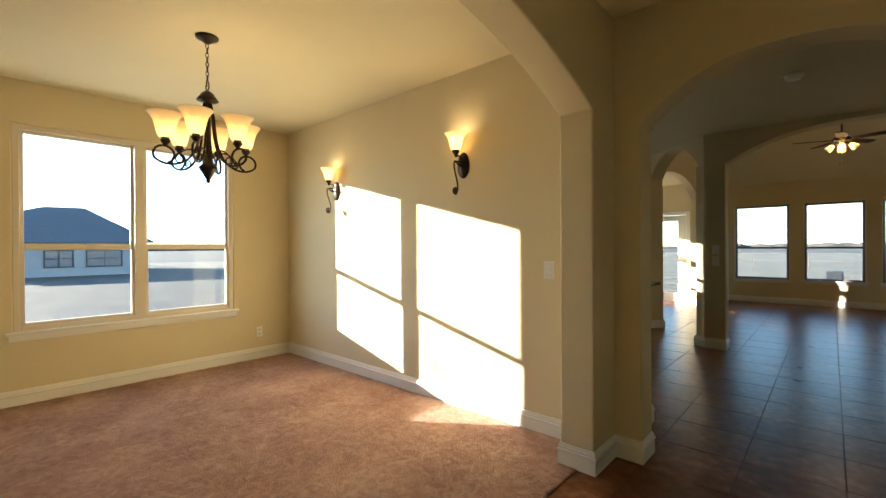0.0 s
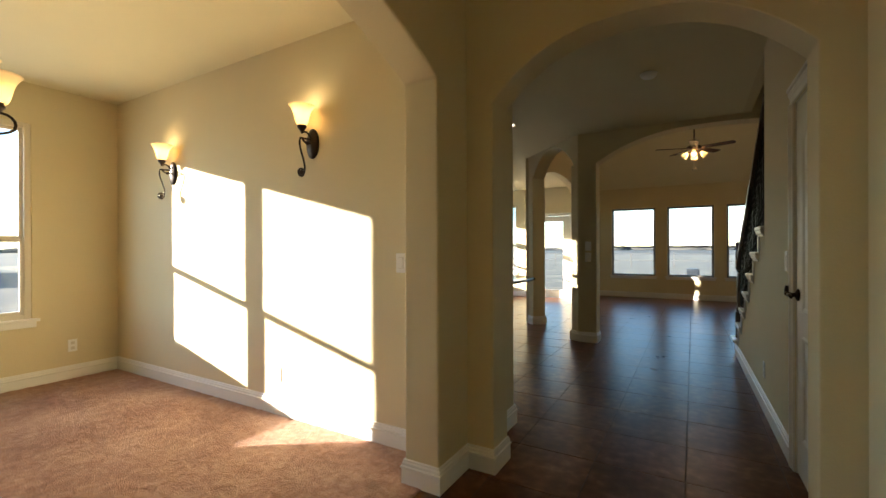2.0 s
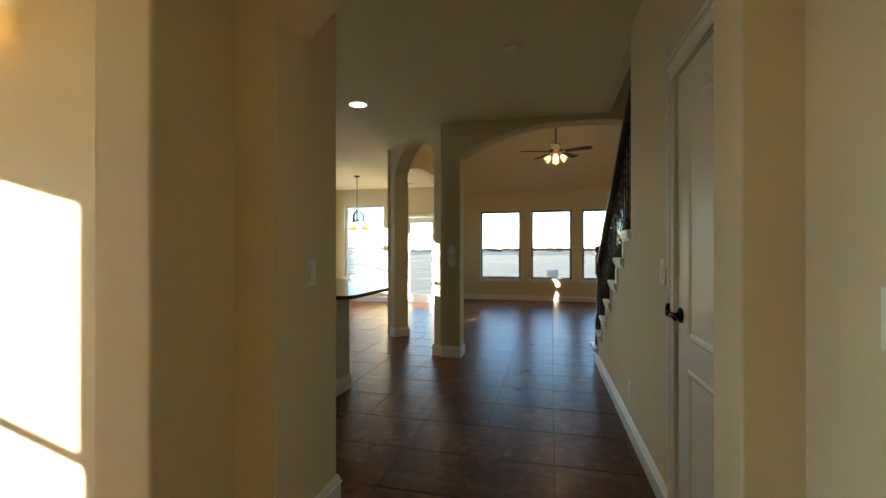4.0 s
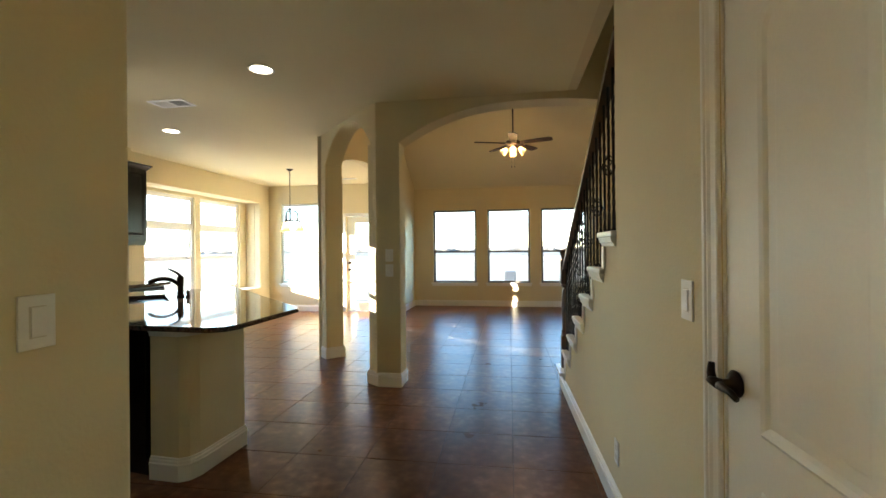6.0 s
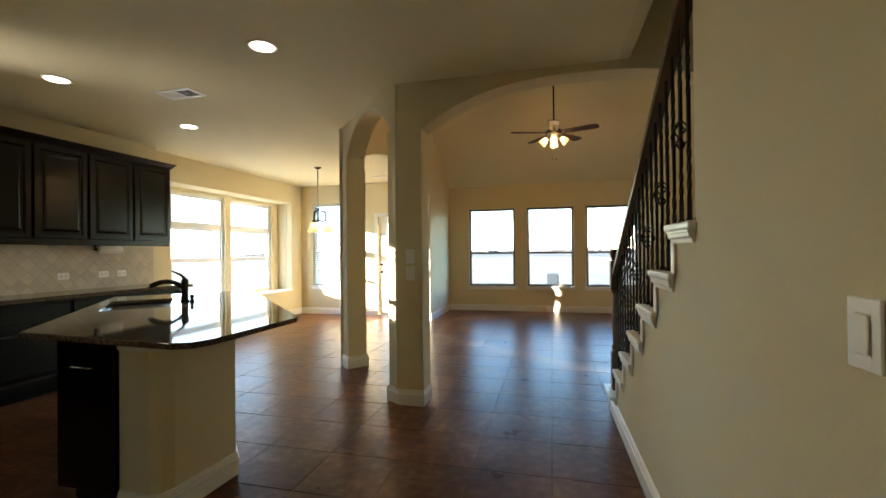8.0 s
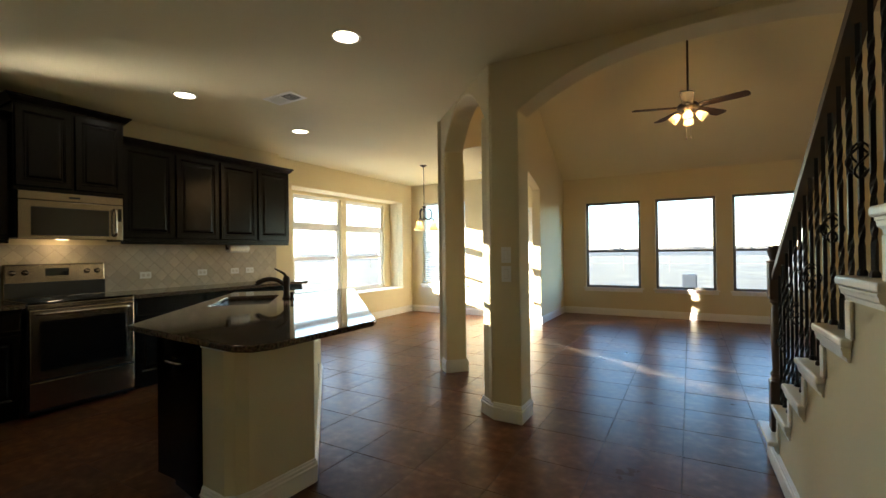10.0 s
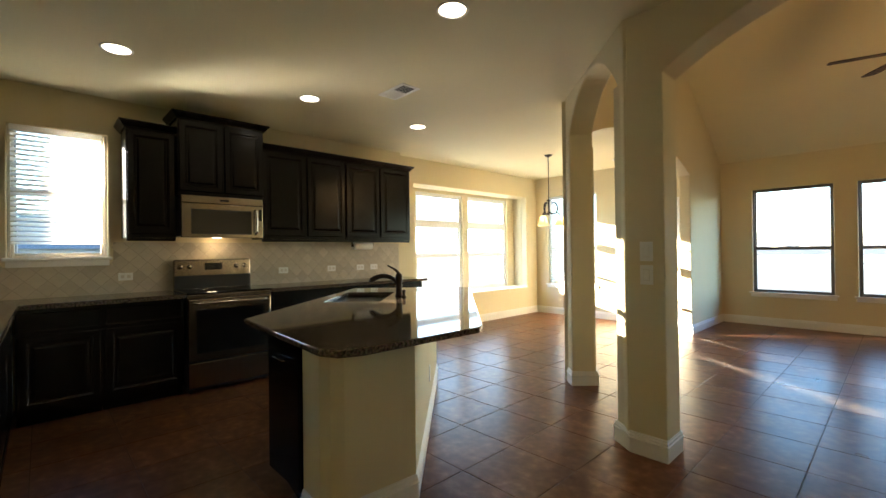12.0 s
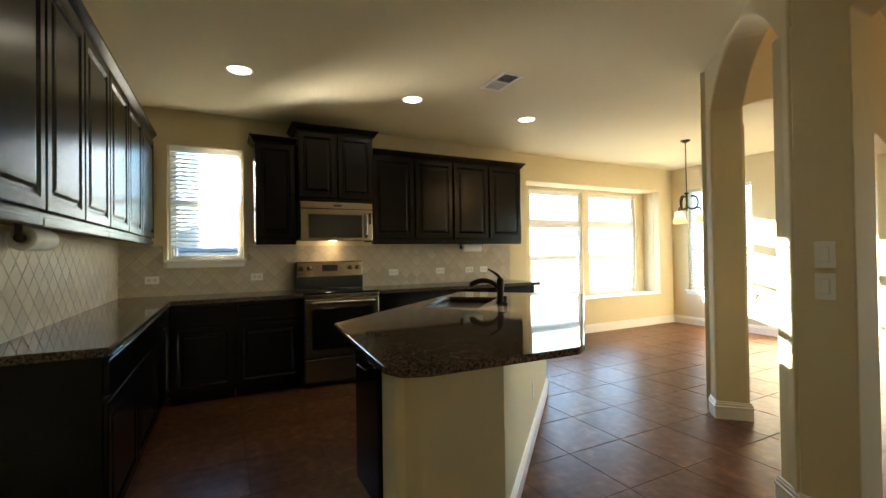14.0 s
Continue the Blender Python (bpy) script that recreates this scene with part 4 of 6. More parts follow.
it = thing("island_top", "polished dark speckled granite island top", "counter", (-2.4, 5.6, 0.88))
outer = [(-2.53, 4.585), (-1.52, 4.525), (-1.44, 4.56), (-1.40, 4.66), (-1.39, 5.30), (-1.42, 5.36), (-2.98, 6.92), (-3.05, 6.9), (-3.85, 6.12)]
SL, SW = 0.36, 0.21
bm = bmesh.new()
hole = [sk(-SL, -SW), sk(SL, -SW), sk(SL, SW), sk(-SL, SW)]
for z in (0.88, 0.91):
    ov = [bm.verts.new((x, y, z)) for x, y in outer]
    hv = [bm.verts.new((x, y, z)) for x, y in hole]
    ed = [bm.edges.new((ov[i], ov[(i + 1) % len(ov)])) for i in range(len(ov))] + [bm.edges.new((hv[i], hv[(i + 1) % 4])) for i in range(4)]
    bmesh.ops.triangle_fill(bm, use_beauty=True, use_dissolve=False, edges=ed)
    if z == 0.88:
        lo_o, lo_h = ov, hv
for lo_, hi_ in ((lo_o, ov), (lo_h, hv)):
    for i in range(len(lo_)):
        j = (i + 1) % len(lo_)
        bm.faces.new((lo_[i], lo_[j], hi_[j], hi_[i]))
slab = part("slab", bm, GRANITE, it)
bev = slab.modifiers.new("polished edge", "BEVEL")
bev.width, bev.segments, bev.limit_method, bev.angle_limit = 0.008, 3, "ANGLE", radians(50)
sink = thing("sink", "undermount stainless steel kitchen sink", "sink", (sc.x, sc.y, 0.7))
bm = bmesh.new()
rings = []
for grow, z in ((0.025, 0.878), (0.0, 0.878), (-0.012, 0.85), (-0.02, 0.74), (-0.05, 0.715)):
    rings.append([bm.verts.new((*sk(sa * (SL + grow), sb * (SW + grow)), z)) for sa, sb in ((-1, -1), (1, -1), (1, 1), (-1, 1))])
for a, b in zip(rings, rings[1:]):
    for i in range(4):
        bm.faces.new((a[i], a[(i + 1) % 4], b[(i + 1) % 4], b[i]))
bm.faces.new(rings[-1])
part("basin", bm, STEEL, sink)
bm = bmesh.new()
lathe(bm, [(0.0, 0), (0.04, 0), (0.042, 0.004), (0.03, 0.005), (0.0, 0.002)], (sc.x, sc.y, 0.7155), 20)
part("drain", bm, CHROME, sink, "", True)
# tap
fb = Vector((-2.84, 5.92))
tap = thing("kitchen_tap", "dark bronze single-lever kitchen tap", "faucet", (fb.x, fb.y, 0.91))
bm = bmesh.new()
lathe(bm, [(0.034, 0), (0.034, 0.01), (0.027, 0.016), (0.025, 0.06), (0.025, 0.12), (0.029, 0.135), (0.029, 0.165), (0.023, 0.185), (0.0, 0.195)], (fb.x, fb.y, 0.911), 20)
body = part("body", bm, BRONZE, tap, "", True)
part("seam_ring", lathe(bmesh.new(), [(0.0255, 0.0), (0.0275, 0.002), (0.0275, 0.006), (0.0255, 0.008)], (fb.x, fb.y, 1.03), 20), BRONZE, body, "", True)
way = Vector((-0.62, -0.55, 0)).normalized()
o = Vector((fb.x, fb.y, 0.911))
up = lambda z: Vector((0, 0, z))
bm = bmesh.new()
tube(bm, bezier([o + up(0.09), o + way * 0.05 + up(0.17), o + way * 0.12 + up(0.185), o + way * 0.19 + up(0.165), o + way * 0.235 + up(0.13)], 14), 0.016, 12, 0.022)
spout = part("spout", bm, BRONZE, tap, "", True)
tip = o + way * 0.235 + up(0.13)
bm = bmesh.new()
lathe(bm, [(0.0, 0), (0.018, 0.001), (0.02, 0.006), (0.02, 0.014)], tip - up(0.012), 14)
part("aerator", bm, BLACKP, spout)
bm = bmesh.new()
tube(bm, bezier([o + up(0.17), o + way * 0.005 + up(0.215), o + way * 0.045 + up(0.226), o + way * 0.095 + up(0.255)], 12), 0.015, 10, 0.006)
part("lever", bm, BRONZE, tap, "", True)
soap = Vector((-2.75, 5.9))
sdp = thing("soap_dispenser", "short dark bronze soap dispenser by the sink", "dispenser", (soap.x, soap.y, 0.91))
bm = bmesh.new()
lathe(bm, [(0.02, 0), (0.02, 0.01), (0.013, 0.014), (0.014, 0.05), (0.017, 0.055), (0.0, 0.062)], (soap.x, soap.y, 0.911), 14)
part("pump", bm, BRONZE, sdp, "", True)


def wall_plate(place, axis, out, kind, label, wide=False):
    """Switch or socket plate on a wall; out is +1 or -1 along the axis."""
    t = thing("light_switch" if kind == "switch" else "outlet", label, "switch" if kind == "switch" else "outlet", place, "wall plates")
    x, y, z = place
    hw, hh = (0.057 if wide else 0.036), (0.036 if wide else 0.058)
    if kind == "switch":
        hw, hh = 0.039, 0.06

    def slab(u0, u1, z0, z1, d0, d1, bev):
        d0, d1 = sorted((out * d0, out * d1))
        return boxes((x + d0, y + u0, z + z0, x + d1, y + u1, z + z1) if axis == "x" else (x + u0, y + d0, z + z0, x + u1, y + d1, z + z1), bevel=bev)
    p = part("plate", slab(-hw, hw, -hh, hh, 0.001, 0.007, 0.002), PLATE, t)
    if kind == "switch":
        # no gap is cut: a greyer slab draws the shade round the rocker
        part("rocker_gap_shade", slab(-0.018, 0.018, -0.0355, 0.0355, 0.0071, 0.0076, 0), SEAM, t, "greyer rim painted as the shaded gap round the rocker")
        part("rocker", slab(-0.016, 0.016, -0.033, 0.033, 0.0077, 0.0115, 0.002), PLATE, t)
    else:
        for s in (-1, 1):
            if wide:
                part("socket", slab(s * 0.024 - 0.014, s * 0.024 + 0.014, -0.015, 0.015, 0.0072, 0.0085, 0.0006), SEAM, t, "grey-cream socket face")
            else:
                part("socket", slab(-0.015, 0.015, s * 0.024 - 0.014, s * 0.024 + 0.014, 0.0072, 0.0085, 0.0006), SEAM, t, "grey-cream socket face")
    return t


for y in (3.42, 4.34, 5.86, 6.49, 6.92, 7.14):
    wall_plate((XW + 0.012, y, 1.075), "x", 1, "outlet", "white outlet plate on the tiled backsplash", True)
wall_plate((XW, 2.42, 0.32), "x", 1, "outlet", "white outlet low on the dining room wall")
wall_plate((-2.553, 2.8, 0.3), "y", -1, "outlet", "white outlet in the sunlit dining room wall")
wall_plate((-1.42, 2.8, 1.15), "y", -1, "switch", "white switch plate on the dining room wall")
wall_plate((0.69, 2.519, 1.134), "x", -1, "switch", "white rocker switch on the foyer wall")
SIDE.append(wall_plate((0.57, 3.86, 1.155), "x", -1, "switch", "white rocker switch beside the hall door"))
SIDE.append(wall_plate((0.57, 4.69, 0.31), "x", -1, "outlet", "white outlet low on the stair wall"))
wall_plate((-0.97, 3.28, 1.16), "x", 1, "switch", "white switch plate at the end of the hall wall")
for z in (1.118, 1.262):
    wall_plate((-1.06, 6.47, z), "y", -1, "switch", "white rocker switch on the column")
ow = thing("outlet", "white outlet on the island wall", "outlet", (-2.48, 5.925, 0.345), "wall plates")
m = Matrix.Translation((-2.48, 5.925, 0.345)) @ Matrix.Rotation(radians(-45), 4, "Z")
bm = boxes((-0.036, 0.001, -0.058, 0.036, 0.007, 0.058), bevel=0.002)
bmesh.ops.transform(bm, matrix=m, verts=bm.verts)
part("plate", bm, PLATE, ow)


def towel_holder(place, axis, length):
    x, y, z = place
    t = thing("towel_holder", "white under-cabinet towel roll with dark bronze end", "towel holder", place)
    rot = Matrix.Rotation(radians(90), 4, "Y") if axis == "x" else Matrix.Rotation(radians(-90), 4, "X")
    bm = bmesh.new()
    lathe(bm, [(0.02, 0.003), (0.02, 0.0), (0.05, 0.0), (0.052, 0.003), (0.052, length - 0.003), (0.05, length), (0.02, length), (0.02, length - 0.003)], (x, y, z - 0.07), 26, rot)
    part("roll", bm, PLATE, t, "", True)
    for end in ((-0.03, 1), (length + 0.03, -1)):
        bm = bmesh.new()
        lathe(bm, [(0.0, end[0]), (0.015, end[0] + 0.002 * end[1]), (0.019, end[0] + 0.01 * end[1]), (0.019, end[0] + 0.029 * end[1]), (0.01, end[0] + 0.03 * end[1])], (x, y, z - 0.07), 16, rot)
        part("end_cap", bm, BRONZE, t, "dark bronze end cap", True)
    for d in (-0.022, length + 0.022):
        u, v = (x + d, y) if axis == "x" else (x, y + d)
        part("bracket", boxes((u - 0.007, v - 0.012, z - 0.07, u + 0.007, v + 0.012, z) if axis == "x" else (u - 0.012, v - 0.007, z - 0.07, u + 0.012, v + 0.007, z), bevel=0.003), BRONZE, t)


towel_holder((-4.85, 6.72, 1.435), "y", 0.27)
towel_holder((-2.76, 3.29, 1.45), "x", 0.27)
# ---- lights and ceiling fittings ----
BELL = [(0.0295, 0.0), (0.038, 0.012), (0.046, 0.04), (0.052, 0.07), (0.062, 0.1), (0.078, 0.125), (0.088, 0.135)]


def bell(bm, centre, scale=1.0, down=False, matrix=None):
    prof = [(r * scale, z * scale) for r, z in BELL]
    prof = prof + [(r - 0.003, z) for r, z in prof[::-1]]
    m = (matrix or Matrix()) @ (Matrix.Rotation(math.pi, 4, "X") if down else Matrix())
    return open_lathe(bm, prof, centre, 24, m)


def chandelier(cx, cy):
    c = Vector((cx, cy, 0))
    t = thing("chandelier", "six-arm dark bronze chandelier with lit alabaster shades", "chandelier", (cx, cy, C))
    bm = bmesh.new()
    lathe(bm, [(0.0, -0.045), (0.02, -0.042), (0.045, -0.022), (0.068, -0.012), (0.072, 0.0)], (cx, cy, C - 0.001), 24)
    part("canopy", bm, BRONZE, t, "", True)
    k, z = 0, C - 0.045
    while z > 2.43:
        bm = bmesh.new()
        a = Vector((1, 0, 0)) if k % 2 else Vector((0, 1, 0))
        pts = [Vector((cx, cy, z - 0.017)) + a * 0.009 * math.cos(x * math.pi / 5) + Vector((0, 0, 0.02 * math.sin(x * math.pi / 5))) for x in range(11)]
        tube(bm, pts, 0.0028, 6)
        part("chain_link", bm, BRONZE, t)
        z -= 0.031
        k += 1
    bm = bmesh.new()
    tube(bm, [(cx + 0.028 * math.cos(x * math.pi / 9), cy, 2.405 + 0.028 * math.sin(x * math.pi / 9)) for x in range(19)], 0.004, 8)
    part("hanging_ring", bm, BRONZE, t, "", True)
    bm = bmesh.new()
    lathe(bm, [(0.0, 2.38), (0.015, 2.375), (0.04, 2.355), (0.055, 2.33), (0.068, 2.31), (0.06, 2.305), (0.02, 2.295), (0.018, 2.24), (0.012, 2.2), (0.012, 1.98), (0.02, 1.96), (0.028, 1.93), (0.036, 1.88), (0.058, 1.86), (0.05, 1.84), (0.035, 1.82), (0.02, 1.79), (0.012, 1.775), (0.016, 1.765), (0.0, 1.75)], (cx, cy, 0), 20)
    part("column", bm, BRONZE, t, "turned bronze column with finial", True)
    for i in range(6):
        a = math.radians(25.5 + 60 * i)
        o = Vector((math.cos(a), math.sin(a), 0))
        tip = c + o * 0.245
        bm = bmesh.new()
        tube(bm, bezier([c + o * 0.02 + Vector((0, 0, 2.29)), c + o * 0.06 + Vector((0, 0, 2.16)), c + o * 0.03 + Vector((0, 0, 1.96)), c + o * 0.07 + Vector((0, 0, 1.84)), c + o * 0.25 + Vector((0, 0, 1.82)), c + o * 0.307 + Vector((0, 0, 1.89))], 20) +
             [c + o * (0.255 + 0.058 * math.cos(x)) + Vector((0, 0, 1.915 + 0.055 * math.sin(x))) for x in [-0.45 + 0.4 * j for j in range(13)]], 0.0075, 8)
        arm = part("arm", bm, BRONZE, t, "", True)
        bm = bmesh.new()
        tube(bm, bezier([c + o * 0.03 + Vector((0, 0, 1.93)), c + o * 0.09 + Vector((0, 0, 2.0)), c + o * 0.16 + Vector((0, 0, 1.96)), c + o * 0.19 + Vector((0, 0, 1.90))], 12) +
             [c + o * (0.17 + 0.022 * math.cos(x)) + Vector((0, 0, 1.895 + 0.022 * math.sin(x))) for x in [-0.6 - 0.5 * j for j in range(9)]], 0.005, 6)
        part("scroll", bm, BRONZE, arm, "", True)
        bm = bmesh.new()
        lathe(bm, [(0.006, 1.965), (0.012, 1.975), (0.028, 1.995), (0.03, 2.005), (0.024, 2.01), (0.024, 2.025)], (tip.x, tip.y, 0), 16)
        part("lamp_cup", bm, BRONZE, arm, "", True)
        bm = bmesh.new()
        bell(bm, (tip.x, tip.y, 2.02), 1.15)
        part("shade", bm, SHADE, t, "lit amber alabaster bell shade", True)
        bm = bmesh.new()
        lathe(bm, [(0.0, 2.025), (0.012, 2.03), (0.02, 2.06), (0.024, 2.08), (0.018, 2.1), (0.0, 2.11)], (tip.x, tip.y, 0), 12)
        part("bulb", bm, HOT, t, "glowing bulb", True)
    return t


chandelier(-3.09, 1.19)


def sconce(x, z):
    y = 2.8
    t = thing("wall_sconce", "dark bronze scroll sconce with lit alabaster shade", "sconce", (x, y, z), "dining room sconces")
    bm = bmesh.new()
    lathe(bm, [(0.06, 0.0), (0.06, 0.008), (0.045, 0.018), (0.02, 0.026), (0.0, 0.028)], (0, 0, 0), 28, Matrix.Rotation(radians(90), 4, "X"))
    bmesh.ops.scale(bm, vec=(1, 1, 1.75), verts=bm.verts)
    bmesh.ops.translate(bm, vec=(x, y - 0.001, z), verts=bm.verts)
    part("backplate", bm, BRONZE, t, "oval bronze backplate", True)
    cy = y - 0.1
    bm = bmesh.new()
    tube(bm, bezier([(x, y - 0.02, z), (x, y - 0.07, z - 0.01), (x, cy + 0.02, z), (x, cy, z + 0.02)], 8), 0.007, 8)
    lathe(bm, [(0.0, -0.014), (0.012, -0.008), (0.014, 0), (0.012, 0.008), (0.0, 0.014)], (x, y - 0.055, z - 0.005), 12)
    part("stem", bm, BRONZE, t, "", True)
    bm = bmesh.new()
    pts = [Vector((x, cy + 0.03 - 0.045 * math.cos(a), z + 0.015 + 0.055 * math.sin(a))) for a in [math.pi * (1.0 - j / 10) - 0.2 for j in range(7)]][::-1]
    pts += bezier([(x, cy - 0.015, z + 0.02), (x, cy - 0.045, z - 0.05), (x, cy + 0.035, z - 0.12), (x, cy + 0.04, z - 0.2), (x, cy + 0.005, z - 0.235)], 14)
    pts += [Vector((x, cy - 0.005 + 0.028 * math.cos(a), z - 0.215 + 0.026 * math.sin(a))) for a in [-1.4 - 0.5 * j for j in range(9)]]
    tube(bm, pts, 0.0065, 8)
    lathe(bm, [(0.0, -0.02), (0.014, -0.012), (0.018, 0), (0.014, 0.012), (0.0, 0.02)], (x, cy - 0.005, z - 0.215), 12)
    part("scroll_arm", bm, BRONZE, t, "", True)
    bm = bmesh.new()
    lathe(bm, [(0.006, 0.06), (0.012, 0.075), (0.03, 0.1), (0.032, 0.112), (0.024, 0.12)], (x, cy, z - 0.008), 16)
    part("lamp_cup", bm, BRONZE, t, "", True)
    bm = bmesh.new()
    bell(bm, (x, cy, z + 0.107), 1.0)
    part("shade", bm, SHADE, t, "lit amber alabaster bell shade", True)
    bm = bmesh.new()
    lathe(bm, [(0.0, 0.0), (0.012, 0.005), (0.024, 0.04), (0.028, 0.06), (0.02, 0.085), (0.0, 0.095)], (x, cy, z + 0.112), 12)
    part("bulb", bm, HOT, t, "glowing bulb", True)
    lamp("sconce_light", (x, cy, z + 0.226), 0.13, WARM, 0.02)


sconce(-3.97, 1.93)
sconce(-2.18, 1.975)


def can_light(x, y):
    t = thing("recessed_light", "round recessed ceiling light, lit", "ceiling light", (x, y, C), "recessed lights")
    bm = bmesh.new()
    open_lathe(bm, [(0.1, C - 0.001), (0.1, C - 0.006), (0.088, C - 0.009), (0.08, C - 0.004), (0.08, C - 0.001)], (x, y, 0), 28)
    part("trim_ring", bm, TRIM, t, "", True)
    bm = bmesh.new()
    lathe(bm, [(0.0, C - 0.0045), (0.079, C - 0.004), (0.079, C - 0.0015)], (x, y, 0), 28)
    part("lens", bm, CANGLOW, t)


for x, y in ((-1.83, 5.58), (-3.77, 4.155), (-3.8, 5.62), (-3.84, 6.98)):
    can_light(x, y)
sa = thing("smoke_alarm", "round white smoke alarm on the hall ceiling", "smoke alarm", (-0.2, 4.745, C))
bm = bmesh.new()
lathe(bm, [(0.0, -0.04), (0.045, -0.038), (0.06, -0.025), (0.066, -0.012), (0.07, 0)], (-0.2, 4.745, C - 0.001), 24)
part("housing", bm, PLATE, sa, "", True)


def ceiling_vent(x0, y0, x1, y1):
    t = thing("ceiling_vent", "white slatted metal air vent in the ceiling", "vent", ((x0 + x1) / 2, (y0 + y1) / 2, C))
    z0, z1, w = C - 0.008, C - 0.001, 0.028
    part("frame", boxes((x0, y0, z0, x1, y0 + w, z1), (x0, y1 - w, z0, x1, y1, z1), (x0, y0 + w, z0, x0 + w, y1 - w, z1), (x1 - w, y0 + w, z0, x1, y1 - w, z1), ((x0 + x1) / 2 - 0.01, y0 + w, z0, (x0 + x1) / 2 + 0.01, y1 - w, z1)), TRIM, t)
    # ceiling is uncut here; black sheet stands for the shade of a duct
    part("backing", boxes((x0 + w, y0 + w, C - 0.0025, x1 - w, y1 - w, C - 0.0008)), BLACKP, t, "black sheet painting the shade behind the slats")
    bm = boxes((-(x1 - x0) / 4 + 0.022, -0.006, -0.0006, (x1 - x0) / 4 - 0.022, 0.006, 0.0006))
    me = mesh_of("slat", bm, TRIM)
    for half in (-1, 1):
        y = y0 + w + 0.01
        while y < y1 - w - 0.004:
            ob = new("slat", me)
            ob.parent = t
            ob.matrix_parent_inverse = Matrix.Translation(-t.location)
            ob.matrix_basis = pose((x0 + x1) / 2 + half * (x1 - x0 - w) / 4, y, C - 0.0055, 35 * half, 0, 0)
            y += 0.021


ceiling_vent(-3.29, 6.045, -2.92, 6.245)
ceiling_vent(-3.2, 10.55, -2.9, 10.68)


def pendant(cx, cy):
    t = thing("pendant_lamp", "small bronze three-shade pendant over the nook", "pendant lamp", (cx, cy, C))
    bm = bmesh.new()
    lathe(bm, [(0.0, -0.035), (0.02, -0.03), (0.05, -0.012), (0.062, 0)], (cx, cy, C - 0.001), 22)
    part("canopy", bm, BRONZE, t, "", True)
    bm = bmesh.new()
    tube(bm, [(cx, cy, C - 0.03), (cx, cy, 2.04)], 0.006, 8)
    part("rod", bm, BRONZE, t, "", True)
    bm = bmesh.new()
    lathe(bm, [(0.0, 2.06), (0.03, 2.05), (0.036, 2.04), (0.014, 2.025), (0.011, 1.9), (0.018, 1.86), (0.01, 1.82), (0.0, 1.8)], (cx, cy, 0), 14)
    part("column", bm, BRONZE, t, "", True)
    for i in range(3):
        a = math.radians(150 + 120 * i)
        o = Vector((math.cos(a), math.sin(a), 0))
        c = Vector((cx, cy, 0))
        bm = bmesh.new()
        tube(bm, bezier([c + o * 0.01 + Vector((0, 0, 1.86)), c + o * 0.1 + Vector((0, 0, 1.78)), c + o * 0.17 + Vector((0, 0, 1.86)), c + o * 0.14 + Vector((0, 0, 2.04)), c + o * 0.05 + Vector((0, 0, 2.0))], 16), 0.011, 8)
        tube(bm, bezier([c + o * 0.12 + Vector((0, 0, 1.84)), c + o * 0.16 + Vector((0, 0, 1.86)), c + o * 0.16 + Vector((0, 0, 1.8))], 8), 0.01, 8)
        part("arm", bm, BRONZE, t, "", True)
        bm = bmesh.new()
        bell(bm, c + o * 0.16 + Vector((0, 0, 1.8)), 1.05, True)
        part("shade", bm, SHADE, t, "lit alabaster bell shade", True)
        bm = bmesh.new()
        lathe(bm, [(0.0, -0.09), (0.018, -0.08), (0.024, -0.06), (0.02, -0.03), (0.0, -0.005)], c + o * 0.16 + Vector((0, 0, 1.8)), 12)
        part("bulb", bm, HOT, t, "glowing bulb", True)


pendant(-3.7, 9.48)


AIM = -91    # turn of the fan


